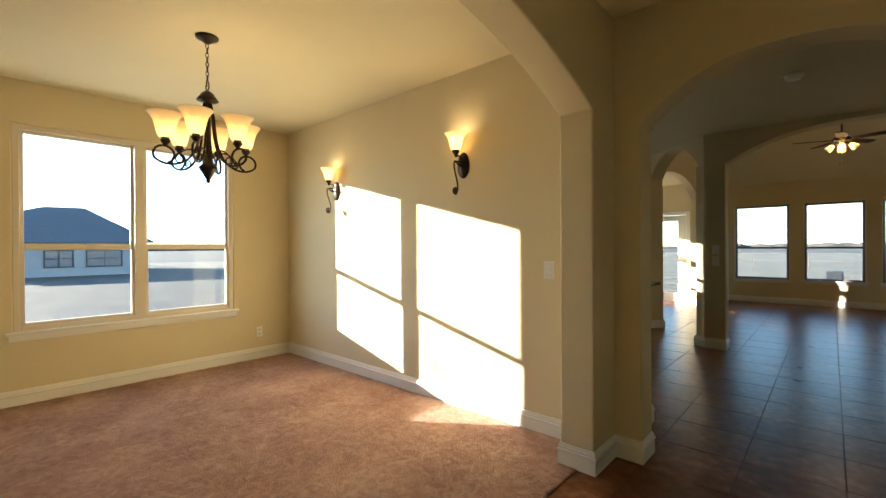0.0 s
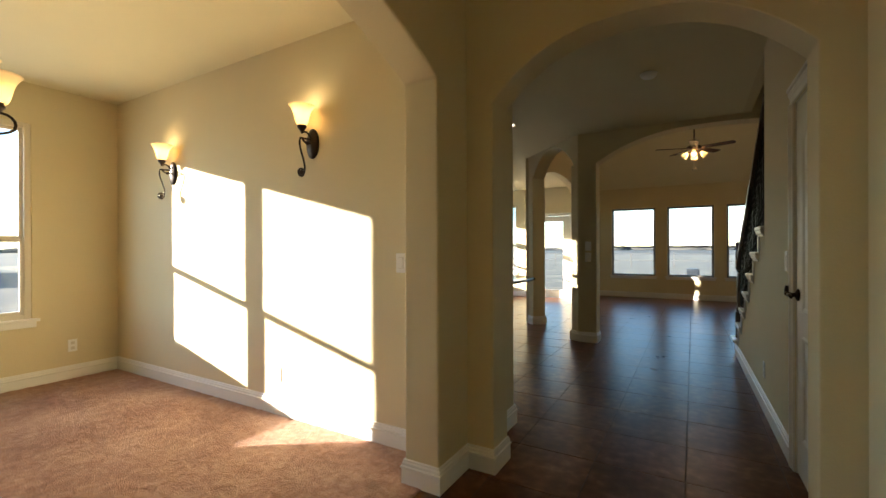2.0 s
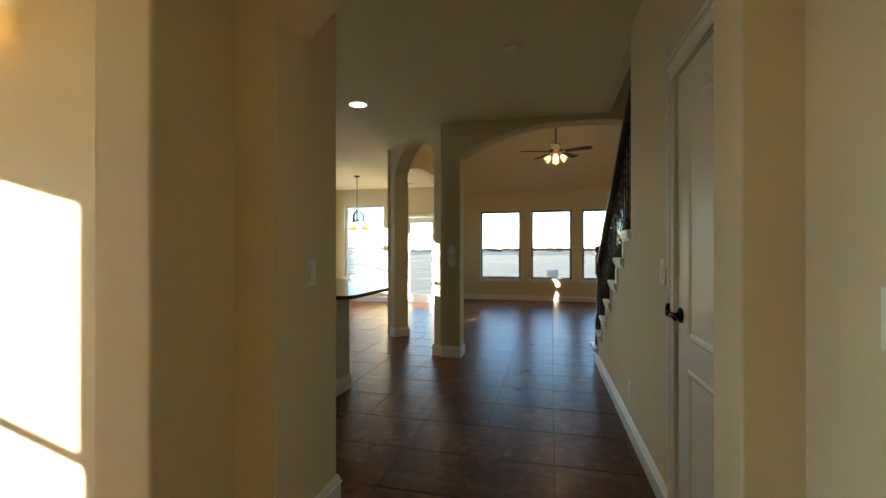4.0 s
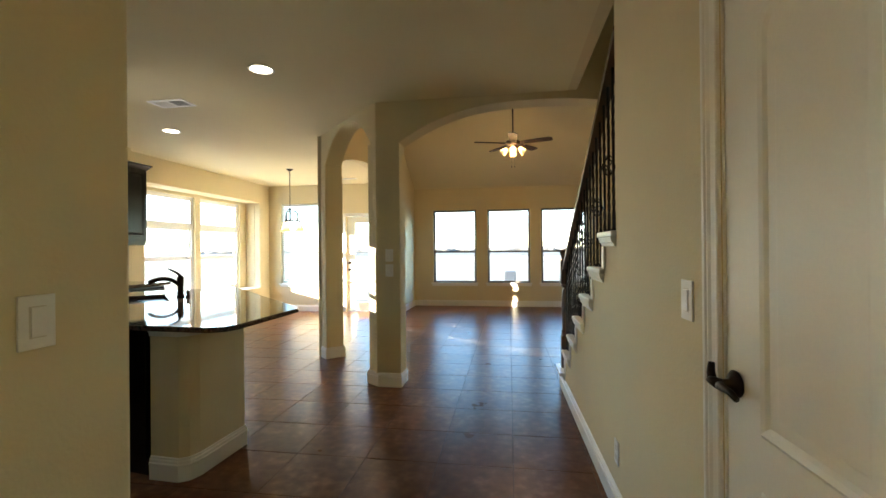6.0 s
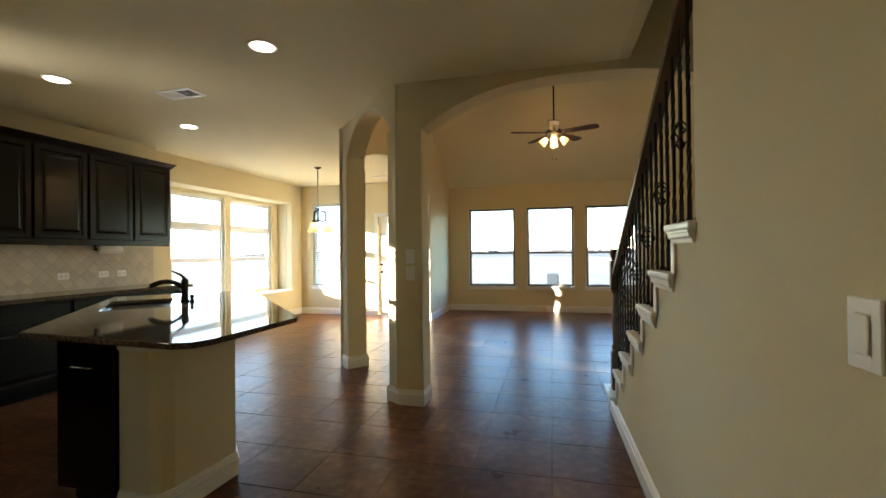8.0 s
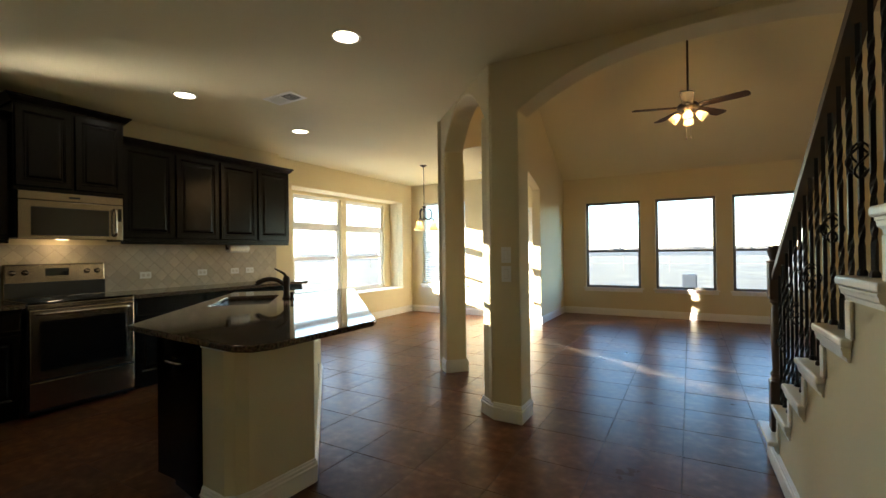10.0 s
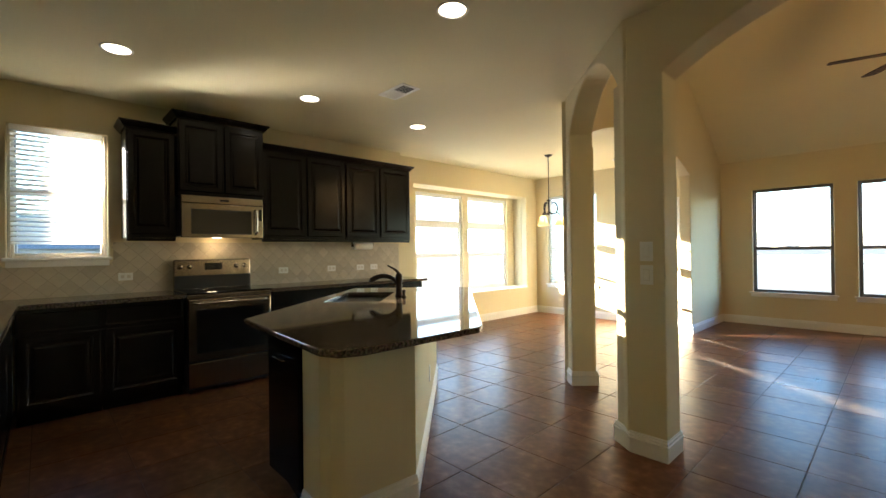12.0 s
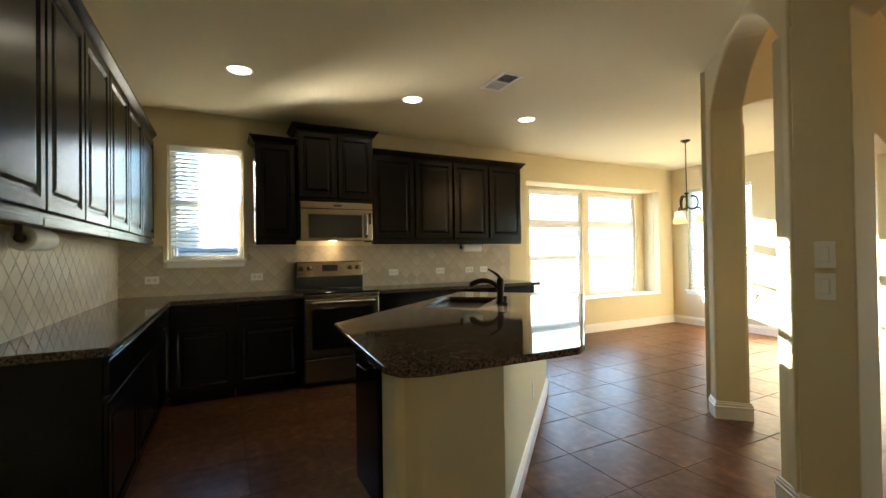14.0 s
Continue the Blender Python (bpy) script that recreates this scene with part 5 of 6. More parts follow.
def ceiling_fan(cx, cy, cz):
    t = thing("ceiling_fan", "dark five-blade ceiling fan with four lit shades", "ceiling fan", (cx, cy, 4.62))
    bm = bmesh.new()
    lathe(bm, [(0.0, -0.09), (0.02, -0.085), (0.06, -0.03), (0.07, 0.0)], (cx, cy, 4.618), 20)
    part("canopy", bm, BRONZE, t, "", True)
    bm = bmesh.new()
    tube(bm, [(cx, cy, 4.55), (cx, cy, cz + 0.1)], 0.012, 10)
    part("downrod", bm, BRONZE, t, "", True)
    bm = bmesh.new()
    lathe(bm, [(0.0, -0.06), (0.05, -0.06), (0.07, -0.045), (0.115, -0.03), (0.12, 0.0), (0.1, 0.025), (0.04, 0.03), (0.0, 0.03)], (cx, cy, cz), 26)
    part("motor", bm, BRONZE, t, "", True)
    bm = bmesh.new()
    prof = [(0.13, -0.055), (0.3, -0.062), (0.5, -0.07), (0.58, -0.068), (0.605, -0.045), (0.61, 0.0), (0.605, 0.045), (0.58, 0.068), (0.5, 0.07), (0.3, 0.062), (0.13, 0.055)]
    lo, hi = [bm.verts.new((x, y, -0.004)) for x, y in prof], [bm.verts.new((x, y, 0.004)) for x, y in prof]
    bm.faces.new(lo[::-1])
    bm.faces.new(hi)
    for i in range(len(prof)):
        j = (i + 1) % len(prof)
        bm.faces.new((lo[i], lo[j], hi[j], hi[i]))
    blade = mesh_of("blade", bm, BLADE)
    bm = boxes((0.09, -0.02, -0.012, 0.22, 0.02, -0.005), bevel=0.003)
    iron = mesh_of("blade_iron", bm, BRONZE)
    for i in range(5):
        m = pose(cx, cy, cz - 0.012, 0, 0, AIM + 72 * i) @ pose(0, 0, 0, -9, 0, 0)
        for me in (blade, iron):
            ob = new(me.name, me)
            ob.parent = t
            ob.matrix_parent_inverse = Matrix.Translation(-t.location)
            ob.matrix_basis = m
    for i in range(4):
        a = math.radians(AIM + 90 * i)
        o = Vector((math.cos(a), math.sin(a), 0))
        b = Vector((cx, cy, cz - 0.085)) + o * 0.095
        bm = bmesh.new()
        tube(bm, [(cx, cy, cz - 0.05), b], 0.012, 8)
        part("lamp_arm", bm, BRONZE, t, "", True)
        bm = bmesh.new()
        rot = Matrix.Rotation(a, 4, "Z") @ Matrix.Rotation(radians(180 - 45), 4, "Y")
        open_lathe(bm, [(0.022, 0.0), (0.034, 0.02), (0.046, 0.06), (0.056, 0.105), (0.053, 0.105), (0.043, 0.06), (0.03, 0.02)], b, 20, rot)
        part("shade", bm, SHADE, t, "lit frosted glass shade", True)
        bm = bmesh.new()
        lathe(bm, [(0.0, 0.02), (0.018, 0.03), (0.026, 0.06), (0.02, 0.085), (0.0, 0.095)], b, 12, rot)
        part("bulb", bm, HOT, t, "glowing bulb", True)
    for dx in (-0.02, 0.025):
        bm = bmesh.new()
        tube(bm, [(cx + dx, cy, cz - 0.06), (cx + dx, cy, cz - 0.36)], 0.0015, 5)
        lathe(bm, [(0.0, -0.03), (0.006, -0.025), (0.007, -0.01), (0.0, 0.0)], (cx + dx, cy, cz - 0.36), 8)
        part("pull_chain", bm, BRONZE, t)
    lamp("fan_light", (cx, cy, cz - 0.26), 2.4, (1.0, 0.6, 0.25), 0.1)


ceiling_fan(0.15, 9.2, 2.96)
# ---- stairs and hall door ----
st = thing("staircase", "white-tread staircase with iron balusters and dark rail", "staircase", (0.6, Y1, 0))
for k in range(1, 8):
    yf, z = Y1 - RUN * (k - 1), RISE * k
    back = yf - RUN - (0.03 if k < 7 else 0.0)
    bm = bmesh.new()
    # tread with a rounded nosing
    x0 = 0.54 if k > 1 else 0.515
    prism(bm, [(0.571, max(back, 4.682)), (1.628, max(back, 4.682)), (1.628, yf), (x0, yf), (x0, yf - RUN - 0.055), (0.571, yf - RUN - 0.055)] if k < 7 else [(0.571, 4.682), (1.628, 4.682), (1.628, yf), (x0, yf), (x0, 4.665), (0.5685, 4.665), (0.5685, 4.682)], z - 0.03, z, bevel=0.008)
    tr = part("tread", bm, TRIM, st)
    bm = bmesh.new()
    prof = [(0, 0), (0.008, 0), (0.01, 0.014), (0.02, 0.022), (0.022, 0.036), (0.025, 0.038), (0.025, 0.046), (0, 0.046)]
    sweep(bm, [(0.5695, max(yf - RUN - 0.04, 4.685)), (0.5695, yf - 0.03)][::-1], prof, z=z - 0.077)
    part("return_moulding", bm, TRIM, tr)
    part("riser", boxes((0.571, yf - 0.048, z - RISE + 0.001, 1.628, yf - 0.031, z - 0.031)), TRIM, st)
    part("riser_bracket", boxes((0.558, yf - 0.078, z - RISE + 0.002, 0.5695, yf - 0.03, z - 0.078), bevel=0.003), TRIM, st)


def twisted(bm, x, y, z0, z1, half=0.0065, turns=(), basket=None):
    """A square iron bar with twisted stretches."""
    n = 44
    rings = []
    ang = 0.0
    for i in range(n + 1):
        z = z0 + (z1 - z0) * i / n
        f = i / n
        if any(a <= f <= b for a, b in turns):
            ang += 0.5
        rings.append([bm.verts.new((x + half * 1.4 * math.cos(ang + j * math.pi / 2), y + half * 1.4 * math.sin(ang + j * math.pi / 2), z)) for j in range(4)])
    for a, b in zip(rings, rings[1:]):
        for j in range(4):
            bm.faces.new((a[j], a[(j + 1) % 4], b[(j + 1) % 4], b[j]))
    bm.faces.new(rings[0][::-1])
    bm.faces.new(rings[-1])


RAILX = 0.60
rail_z = lambda y: RISE + (Y1 - y) / RUN * RISE + 0.82 - 0.02
for k in range(1, 8):
    yf, z = Y1 - RUN * (k - 1), RISE * k
    for j, dy in enumerate((0.04, 0.14, 0.24)):
        y = yf - dy
        if k == 1 and j < 2:
            continue
        if y < 4.70:
            continue
        bm = bmesh.new()
        zt = rail_z(y) - 0.03
        plain = j != 0
        twisted(bm, RAILX, y, z + 0.001, zt, turns=((0.12, 0.38), (0.58, 0.85)) if plain else ((0.12, 0.3), (0.72, 0.9)))
        lathe(bm, [(0.014, 0), (0.014, 0.012), (0.01, 0.02)], (RAILX, y, z + 0.0005), 8)
        b = part("baluster", bm, IRON, st)
        if j == 0:
            bm = bmesh.new()
            zc = z + 0.365
            for w in range(4):
                pts = []
                for s in range(13):
                    f = s / 12
                    r = 0.034 * math.sin(math.pi * f) ** 0.8
                    a = w * math.pi / 2 + f * math.pi
                    pts.append((RAILX + r * math.cos(a), y + r * math.sin(a), zc - 0.06 + 0.12 * f))
                tube(bm, pts, 0.004, 5)
            part("basket", bm, IRON, b, "twisted iron basket")
bm = bmesh.new()
sec = [(-0.03, -0.03), (0.03, -0.03), (0.034, 0.0), (0.026, 0.022), (0.0, 0.032), (-0.026, 0.022), (-0.034, 0.0)]
ends = [[bm.verts.new((RAILX + u, y, rail_z(y) + v)) for u, v in sec] for y in (6.58, 4.685)]
for i in range(len(sec)):
    j = (i + 1) % len(sec)
    bm.faces.new((ends[0][i], ends[0][j], ends[1][j], ends[1][i]))
bm.faces.new(ends[0])
bm.faces.new(ends[1][::-1])
part("handrail", bm, RAILW, st, "dark glossy walnut handrail")
ny_ = 6.63
bm = bmesh.new()
box(bm, RAILX - 0.042, ny_ - 0.042, RISE + 0.001, RAILX + 0.042, ny_ + 0.042, 0.5, bevel=0.004)
lathe(bm, [(0.042, 0.5), (0.035, 0.52), (0.04, 0.54), (0.028, 0.56), (0.034, 0.75), (0.03, 0.9), (0.024, 0.95), (0.038, 0.97), (0.03, 0.985)], (RAILX, ny_, 0), 18)
box(bm, RAILX - 0.042, ny_ - 0.042, 0.985, RAILX + 0.042, ny_ + 0.042, 1.2, bevel=0.004)
lathe(bm, [(0.046, 1.2), (0.05, 1.21), (0.03, 1.22), (0.04, 1.25), (0.046, 1.275), (0.036, 1.3), (0.0, 1.31)], (RAILX, ny_, 0), 18)
part("newel_post", bm, RAILW, st, "dark turned newel post")

# hall closet door
hd = tagged(new("door_2"), "white two-panel hall door with bronze lever, closed", kind="structure")
DX = 0.577
leaf = part("door_leaf", boxes((DX, 3.085, 0.008, DX + 0.038, 3.655, 2.025)), DOORP, hd)


def door_panel(z0, z1, arch):
    """A sunk and raised moulded panel on the leaf's face."""
    bm = bmesh.new()
    y0, y1 = 3.17, 3.51
    shape = [(y0, z0), (y1, z0)]
    m, h = (y0 + y1) / 2, (y1 - y0) / 2
    for i in range(13):
        a = math.pi * i / 12
        shape.append((m + h * math.cos(a), z1 + arch * math.sin(a)))
    rings = []
    cz = (z0 + z1) / 2
    for inset, d in ((0.0, 0.0), (0.01, -0.007), (0.022, -0.004), (0.035, 0.004), (0.06, 0.001)):
        ring = []
        for y, z in shape:
            fy, fz = 1 - inset / h, 1 - inset / ((z1 - z0) / 2)
            ring.append(bm.verts.new((DX - 0.0015 + d, m + (y - m) * fy, cz + (z - cz) * fz)))
        rings.append(ring)
    for a, b in zip(rings, rings[1:]):
        for i in range(len(shape)):
            j = (i + 1) % len(shape)
            bm.faces.new((a[i], a[j], b[j], b[i]))
    bm.faces.new(rings[-1])
    bm.faces.new([bm.verts.new((DX + 0.01, v.co.y, v.co.z)) for v in rings[0]])
    return part("panel", bm, DOORP, leaf)


door_panel(0.22, 0.775, 0.0)
door_panel(0.895, 1.79, 0.09)
bm = bmesh.new()
lathe(bm, [(0.032, 0), (0.034, 0.006), (0.026, 0.012), (0.012, 0.018), (0.011, 0.045)], (DX, 3.61, 0.98), 18, Matrix.Rotation(radians(-90), 4, "Y"))
tube(bm, [(DX - 0.045, 3.60, 0.98), (DX - 0.052, 3.575, 0.982), (DX - 0.052, 3.54, 0.984), (DX - 0.05, 3.512, 0.974)], 0.0105, 10, 0.007)
tube(bm, [(DX - 0.044, 3.6, 0.982), (DX - 0.053, 3.622, 0.986), (DX - 0.05, 3.64, 0.982)], 0.014, 8, 0.008)
tube(bm, [(DX - 0.048, 3.625, 0.982), (DX - 0.05, 3.63, 1.005), (DX - 0.048, 3.63, 1.028)], 0.012, 8, 0.008)
part("door_handle", bm, BRONZE, leaf, "dark bronze lever handle", True)


CASE = [(0, 0), (0.008, 0), (0.011, 0.004), (0.011, 0.012), (0.007, 0.018), (0.009, 0.036), (0.014, 0.044), (0.014, 0.05), (0.018, 0.055), (0.018, 0.068), (0.013, 0.073), (0, 0.073)]


def casing(y0, z0, y1, z1, outward):
    """A moulded casing board from one point of the wall to another; outward is the way (y, z) from the opening."""
    bm = bmesh.new()
    rings = [[bm.verts.new((0.5695 - o, y + outward[0] * u, z + outward[1] * u)) for o, u in CASE] for y, z in ((y0, z0), (y1, z1))]
    for i in range(len(CASE)):
        j = (i + 1) % len(CASE)
        bm.faces.new((rings[0][i], rings[0][j], rings[1][j], rings[1][i]))
    bm.faces.new(rings[0])
    bm.faces.new(rings[1][::-1])
    return part("casing", bm, TRIM, hd)


casing(3.662, 0, 3.662, 2.032, (1, 0))
casing(3.022, 2.034, 3.735, 2.034, (0, 1))
part("casing_cap", boxes((0.546, 3.022, 2.1075, 0.5695, 3.745, 2.13), bevel=0.006), TRIM, hd)
part("casing", boxes((0.558, 3.022, 0, 0.5695, 3.079, 2.032), bevel=0.004), TRIM, hd)
part("jamb", boxes((0.571, 3.656, 0, 0.688, 3.659, 2.029), (0.571, 3.081, 0, 0.688, 3.084, 2.029), (0.571, 3.085, 2.0265, 0.688, 3.655, 2.0295)), TRIM, hd)
struct("wall_closet", boxes((0.7, 2.9, 0, 0.75, 3.8, 2.2)), WALL, "plain closet wall behind the hall door")
SIDE += [st, hd]
# the stair wall runs just off the square of the house
PIVOT = Matrix.Translation((0.57, 6.2, 0)) @ Matrix.Rotation(radians(0.95), 4, "Z") @ Matrix.Translation((-0.57, -6.2, 0))
for ob in SIDE:
    ob.matrix_basis = PIVOT @ ob.matrix_basis
# ---- outdoors ----


def house(name, x0, y0, x1, y1, eave, ridge, label, wins, ends=None):
    t = thing(name, label, "house", ((x0 + x1) / 2, (y0 + y1) / 2, -0.42))
    part("wall", boxes((x0, y0, -0.42, x1, y1, eave)), BRICKF, t, "brick wall, distance haze and shade put into its grey")
    bm = bmesh.new()
    o, h = 0.5, min(x1 - x0, y1 - y0) / 2 + 0.5
    v = [bm.verts.new(p) for p in ((x0 - o, y0 - o, eave), (x1 + o, y0 - o, eave), (x1 + o, y1 + o, eave), (x0 - o, y1 + o, eave))]
    if x1 - x0 < y1 - y0:
        r = [bm.verts.new(((x0 + x1) / 2, y0 - o + h, ridge)), bm.verts.new(((x0 + x1) / 2, y1 + o - h, ridge))]
        fs = ((0, 1, 4), (1, 2, 5, 4), (2, 3, 5), (3, 0, 4, 5))
    else:
        r = [bm.verts.new((x0 - o + h, (y0 + y1) / 2, ridge)), bm.verts.new((x1 + o - h, (y0 + y1) / 2, ridge))]
        fs = ((0, 1, 5, 4), (1, 2, 5), (2, 3, 4, 5), (3, 0, 4))
    if ends:
        r[0].co.y, r[1].co.y = ends
    vs = v + r
    for f in fs:
        bm.faces.new([vs[i] for i in f])
    bm.faces.new(v[::-1])
    part("roof", bm, ROOF, t, "blue-grey hipped shingle roof")
    for y, w in wins:
        win = part("window", boxes((x1 + 0.001, y - w / 2, 0.2, x1 + 0.04, y + w / 2, 1.2)), FARWIN, t)
        bm = boxes((x1 + 0.041, y - w / 2 - 0.06, 0.14, x1 + 0.07, y - w / 2, 1.26), (x1 + 0.041, y + w / 2, 0.14, x1 + 0.07, y + w / 2 + 0.06, 1.26), (x1 + 0.041, y - 0.03, 0.2, x1 + 0.06, y + 0.03, 1.2), (x1 + 0.041, y - w / 2, 0.67, x1 + 0.06, y + w / 2, 0.73), (x1 + 0.041, y - w / 2, 1.2, x1 + 0.07, y + w / 2, 1.26), (x1 + 0.041, y - w / 2, 0.14, x1 + 0.07, y + w / 2, 0.2))
        part("frame", bm, CONDENSER, win)
    return t


house("neighbour_house", -48, -3.0, -36, 8.6, 1.72, 4.4, "single-storey brick house with blue-grey hipped roof", ((3.9, 1.3), (6.2, 1.8)), (3.7, 6.0))
# fence behind the living room
fence = thing("fence", "weathered grey post and rail fence across dry field", "fence", (0, 40, -0.42))
bm = boxes((-0.03, -0.03, 0, 0.03, 0.03, 1.25))
pm = mesh_of("post", bm, FENCE)
for i in range(20):
    ob = new("post", pm)
    ob.parent = fence
    ob.matrix_parent_inverse = Matrix.Translation(-fence.location)
    ob.location = (-30 + 3.2 * i, 40, -0.42)
for z in (0.2, 0.75):
    part("rail", boxes((-30, 39.98, z - 0.02, 30.8, 40.02, z + 0.02)), FENCE, fence)
ac = thing("air_conditioner", "grey outdoor air-conditioner unit on the grass", "air conditioner", (0.15, 21.87, -0.42))
part("casing", boxes((-0.12, 21.6, -0.42, 0.36, 22.1, 0.32), bevel=0.03), CONDENSER, ac)
for k in range(9):
    part("louvre", boxes((-0.08, 21.585, -0.34 + 0.07 * k, 0.32, 21.5995, -0.3 + 0.07 * k)), CONDENSER, ac)
bm = bmesh.new()
lathe(bm, [(0.22, 0.319), (0.22, 0.34), (0.18, 0.35), (0.0, 0.35)], (0.12, 21.85, 0), 24)
part("fan_guard", bm, BLACKP, ac)
# low bare tree line far off
bm = bmesh.new()
rng = random.Random(4)
for x0, x1, y in ((-260, 260, 330),):
    x = x0
    while x < x1:
        w, h = rng.uniform(3, 9), rng.uniform(0.8, 2.4)
        bmesh.ops.create_icosphere(bm, subdivisions=1, radius=1, matrix=Matrix.Translation((x, y + rng.uniform(-8, 8), h * 0.3)) @ Matrix.Diagonal((w, 3, h, 1)))
        x += w * 0.8
y = -150
while y < 260:
    w, h = rng.uniform(3, 9), rng.uniform(0.8, 2.4)
    bmesh.ops.create_icosphere(bm, subdivisions=1, radius=1, matrix=Matrix.Translation((-330 + rng.uniform(-8, 8), y, h * 0.3)) @ Matrix.Diagonal((3, w, h, 1)))
    y += w * 0.8
tagged(new("far_trees", mesh_of("far_trees", bm, TREEL)), "low bare tree line on the horizon", "trees", kind="stuff")
# ---- tiles ----


def clip(poly, inside, cut):
    out = []
    for i in range(len(poly)):
        a, b = poly[i - 1], poly[i]
        if inside(b):
            if not inside(a):
                out.append(cut(a, b))
            out.append(b)
        elif inside(a):
            out.append(cut(a, b))
    return out


def clip_rect(poly, u0, u1, v0, v1):
    for axis, val, sign in ((0, u0, 1), (0, u1, -1), (1, v0, 1), (1, v1, -1)):
        def cut(a, b, axis=axis, val=val):
            t = (val - a[axis]) / (b[axis] - a[axis])
            return tuple(a[i] + t * (b[i] - a[i]) for i in range(2))
        poly = clip(poly, lambda p, axis=axis, val=val, sign=sign: sign * (p[axis] - val) >= -1e-9, cut)
        if len(poly) < 3:
            return []
    return poly


def slab_tile(poly, depth, chamfer, drop=0.6):
    """A tile with a pillowed edge over a plan outline, about its middle."""
    cu, cv = sum(p[0] for p in poly) / len(poly), sum(p[1] for p in poly) / len(poly)
    size = max(max(abs(p[0] - cu), abs(p[1] - cv)) for p in poly)
    n, v, f = len(poly), [], []
    for cut, z in ((0, 0), (0, depth * (1 - drop * 0.5)), (chamfer * 0.35, depth * (1 - drop * 0.15)), (chamfer, depth)):
        k = max(0.2, 1 - cut / max(size, 1e-6))
        v += [((p[0] - cu) * k, (p[1] - cv) * k, z) for p in poly]
    for r in range(3):
        f += [(r * n + i, r * n + (i + 1) % n, (r + 1) * n + (i + 1) % n, (r + 1) * n + i) for i in range(n)]
    return (cu, cv), v, f + [tuple(range(3 * n, 4 * n))]


def mesh_from(name, v, f, mat):
    me = bpy.data.meshes.new(name)
    me.from_pydata(v, [], f)
    me.materials.append(mat)
    return me


# diagonal backsplash tiles
def backsplash(name, axis, plane, u0, u1, v0, v1, holes, label):
    side, gap = 0.1016, 0.004
    dg = side * math.sqrt(2) / 2 - gap * 0.7
    step = side * math.sqrt(2)
    back = struct(name, holed(axis, plane, plane + 0.004, u0, u1, v0, v1, [(h[0], h[1], h[2], v1) for h in holes]), SGROUT, label)
    shared = None
    place = (lambda u, v: Matrix(((0, 0, 1, plane + 0.004), (1, 0, 0, u), (0, 1, 0, v), (0, 0, 0, 1)))) if axis == "x" else (lambda u, v: Matrix(((-1, 0, 0, u), (0, 0, 1, plane + 0.004), (0, 1, 0, v), (0, 0, 0, 1))))
    nu, nv = int((u1 - u0) / step) + 2, int((v1 - v0) / step) + 2
    for i in range(-1, 2 * nu + 1):
        for j in range(-1, 2 * nv + 1):
            if (i + j) % 2:
                continue
            u, v = u0 + i * step / 2, v0 + j * step / 2
            dia = [(u - dg, v), (u, v - dg), (u + dg, v), (u, v + dg)]
            for hu0, hu1, hv0, hv1 in holes:
                if hu0 - 0.02 < u < hu1 + 0.02 and hv0 < v + 0.02:
                    dia = clip_rect(dia, u0, u1, v0, hv0) if v < hv0 + 0.07 else []
                if not dia:
                    break
            poly = clip_rect(dia, u0, u1, v0, v1) if dia else []
            if len(poly) < 3:
                continue
            whole = len(poly) == 4 and all(abs(a[0] - b[0]) + abs(a[1] - b[1]) < 1e-6 for a, b in zip(sorted(poly), sorted(dia)))
            (cu, cv), vs, fs = slab_tile(poly, 0.0035, 0.003)
            if whole:
                shared = shared or mesh_from("tile", vs, fs, SPLASH)
                me = shared
            else:
                me = mesh_from("tile", vs, fs, SPLASH)
            ob = new("tile", me)
            ob.parent = back
            ob.matrix_basis = place(cu, cv)
    return back


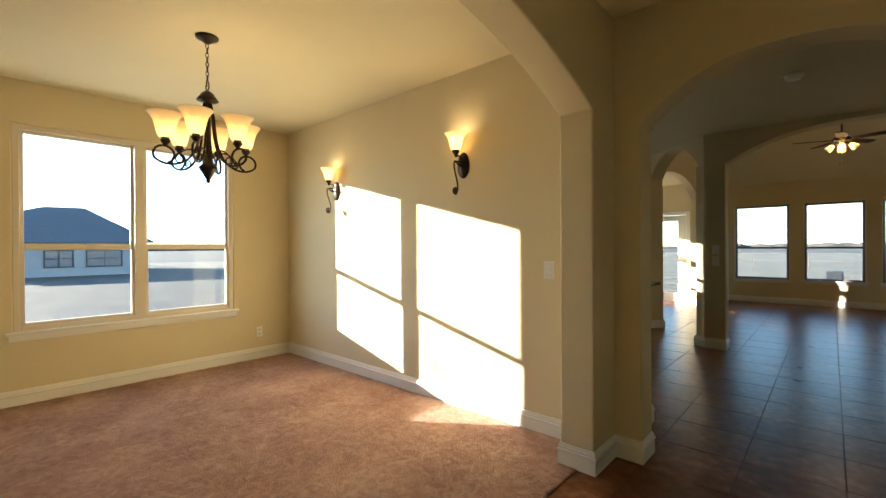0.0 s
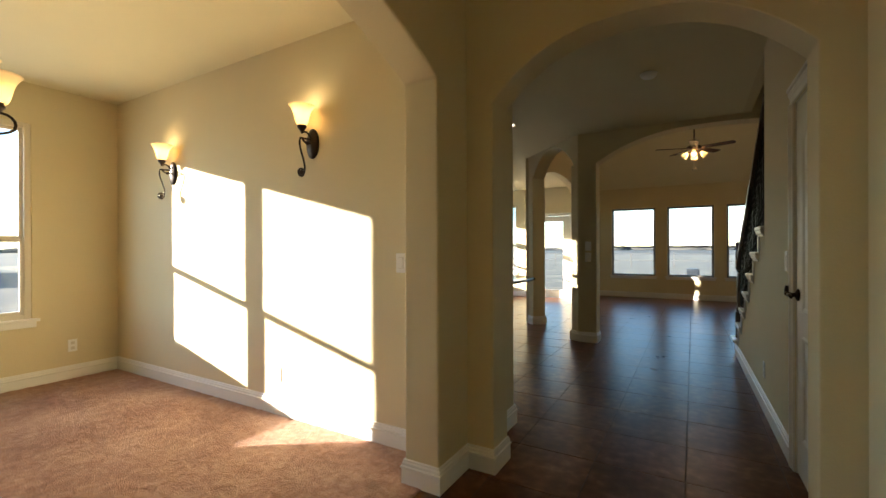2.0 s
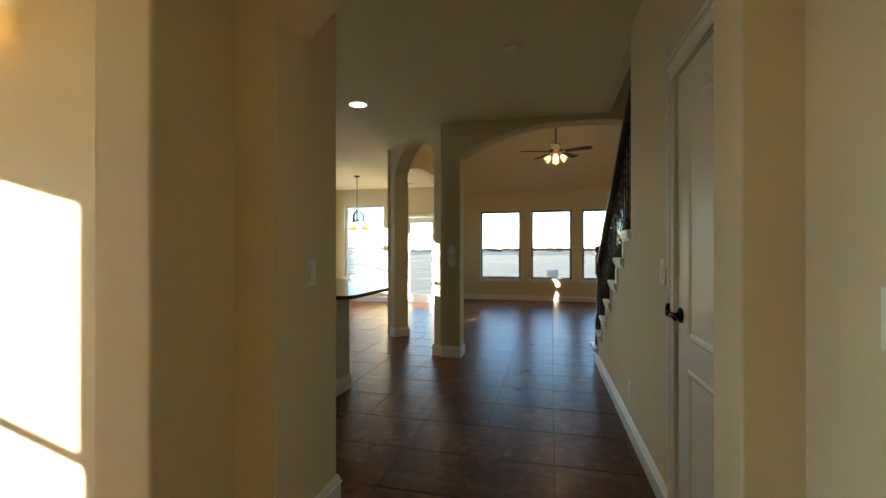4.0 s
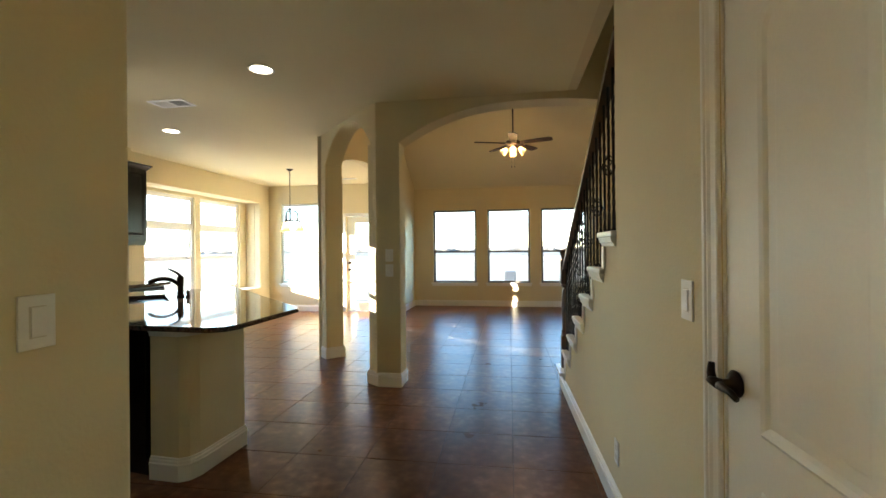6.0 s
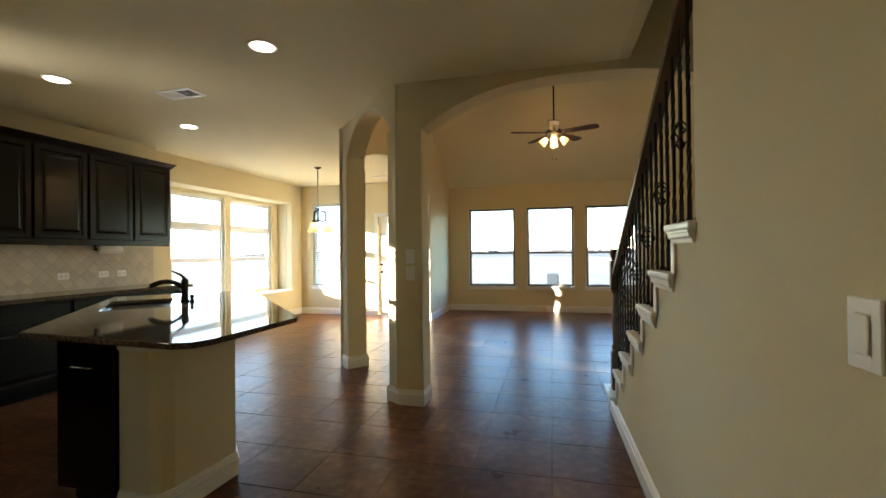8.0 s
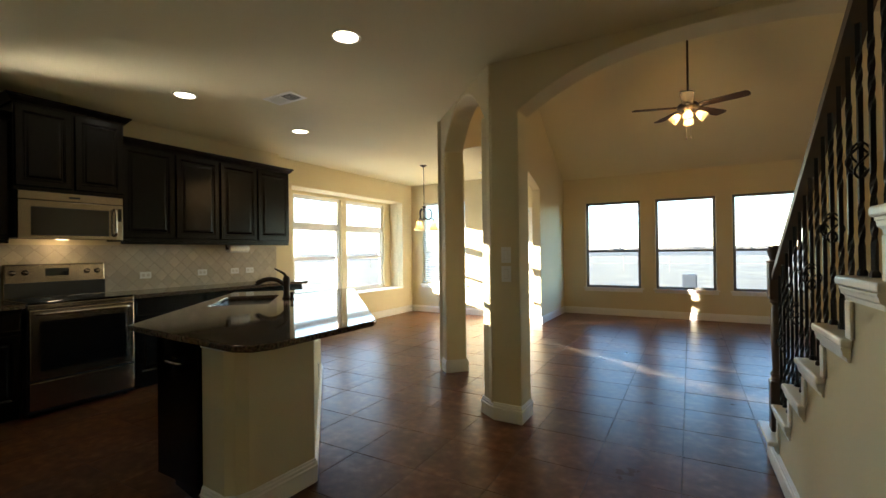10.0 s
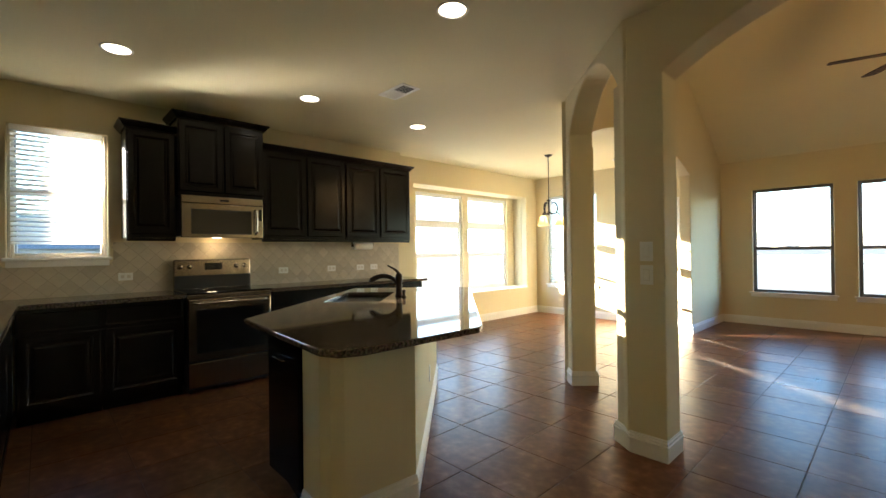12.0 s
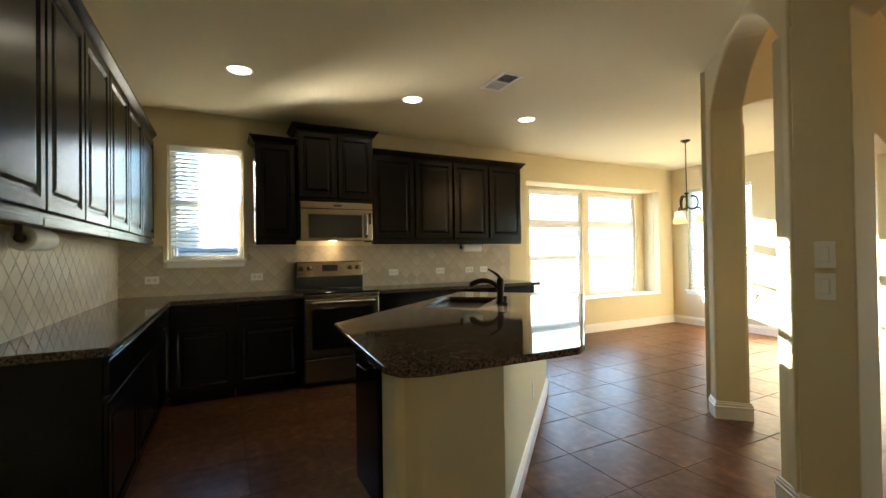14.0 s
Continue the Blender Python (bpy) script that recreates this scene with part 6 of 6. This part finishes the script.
backsplash("backsplash_west", "x", XW + 0.001, YS, 7.58, TOP + 0.001, 1.40, [(3.51, 4.25, 1.185, 1.4)], "tumbled cream diagonal tile backsplash")
backsplash("backsplash_south", "y", YS + 0.001, -5.0, -2.0, TOP + 0.001, 1.41, [], "tumbled cream diagonal tile backsplash")

# floor tiles
T, GAP, TX, TY = 0.46, 0.005, 0.09, 4.16
whole = None
rest_v, rest_f = [], []
floor_ob = bpy.data.objects["floor"]
cells = []
for i in range(-13, 12):
    for j in range(-14, 20):
        x0, y0 = TX + i * T, TY + j * T
        x1, y1 = x0 + T, y0 + T
        if y1 < 2.8 + 0.1 and x1 < -1.08:
            continue
        cx, cy = (x0 + x1) / 2, (y0 + y1) / 2
        if cx < XN - 0.2 or cy > YL + 0.2 or cy < -1.8 or cx > 5.1 or (cx > 0.9 and cy < 6.6):
            continue
        if cx < -2.3 and cy > YN + 0.2:
            continue
        cells.append((math.hypot(cx + 0.9, (cy - 5.6) * 0.75), x0, y0, x1, y1))
cells.sort()
for n_, (d, x0, y0, x1, y1) in enumerate(cells):
    x0c = max(x0, -1.075) if y1 < 3.0 and x0 < -1.075 < x1 else x0
    poly = [(x0c + GAP / 2, y0 + GAP / 2), (x1 - GAP / 2, y0 + GAP / 2), (x1 - GAP / 2, y1 - GAP / 2), (x0c + GAP / 2, y1 - GAP / 2)]
    (cu, cv), vs, fs = slab_tile(poly, 0.012, 0.004, 0.12)
    if n_ < 295 and x0c == x0:
        whole = whole or mesh_from("tile", vs, fs, TILE)
        ob = new("tile", whole)
        ob.parent = floor_ob
        ob.location = (cu, cv, -0.012)
        ob.rotation_euler = (random.uniform(-0.0012, 0.0012), random.uniform(-0.0012, 0.0012), random.choice((0, math.pi / 2, math.pi, -math.pi / 2)))
    else:
        b0 = len(rest_v)
        rest_v += [(a + cu, b + cv, c - 0.012) for a, b, c in vs]
        rest_f += [tuple(k + b0 for k in f) for f in fs]
ob = new("far_tiles", mesh_from("far_tiles", rest_v, rest_f, TILE))
ob.parent = floor_ob
tagged(ob, "brown glazed floor tiles", kind="stuff")
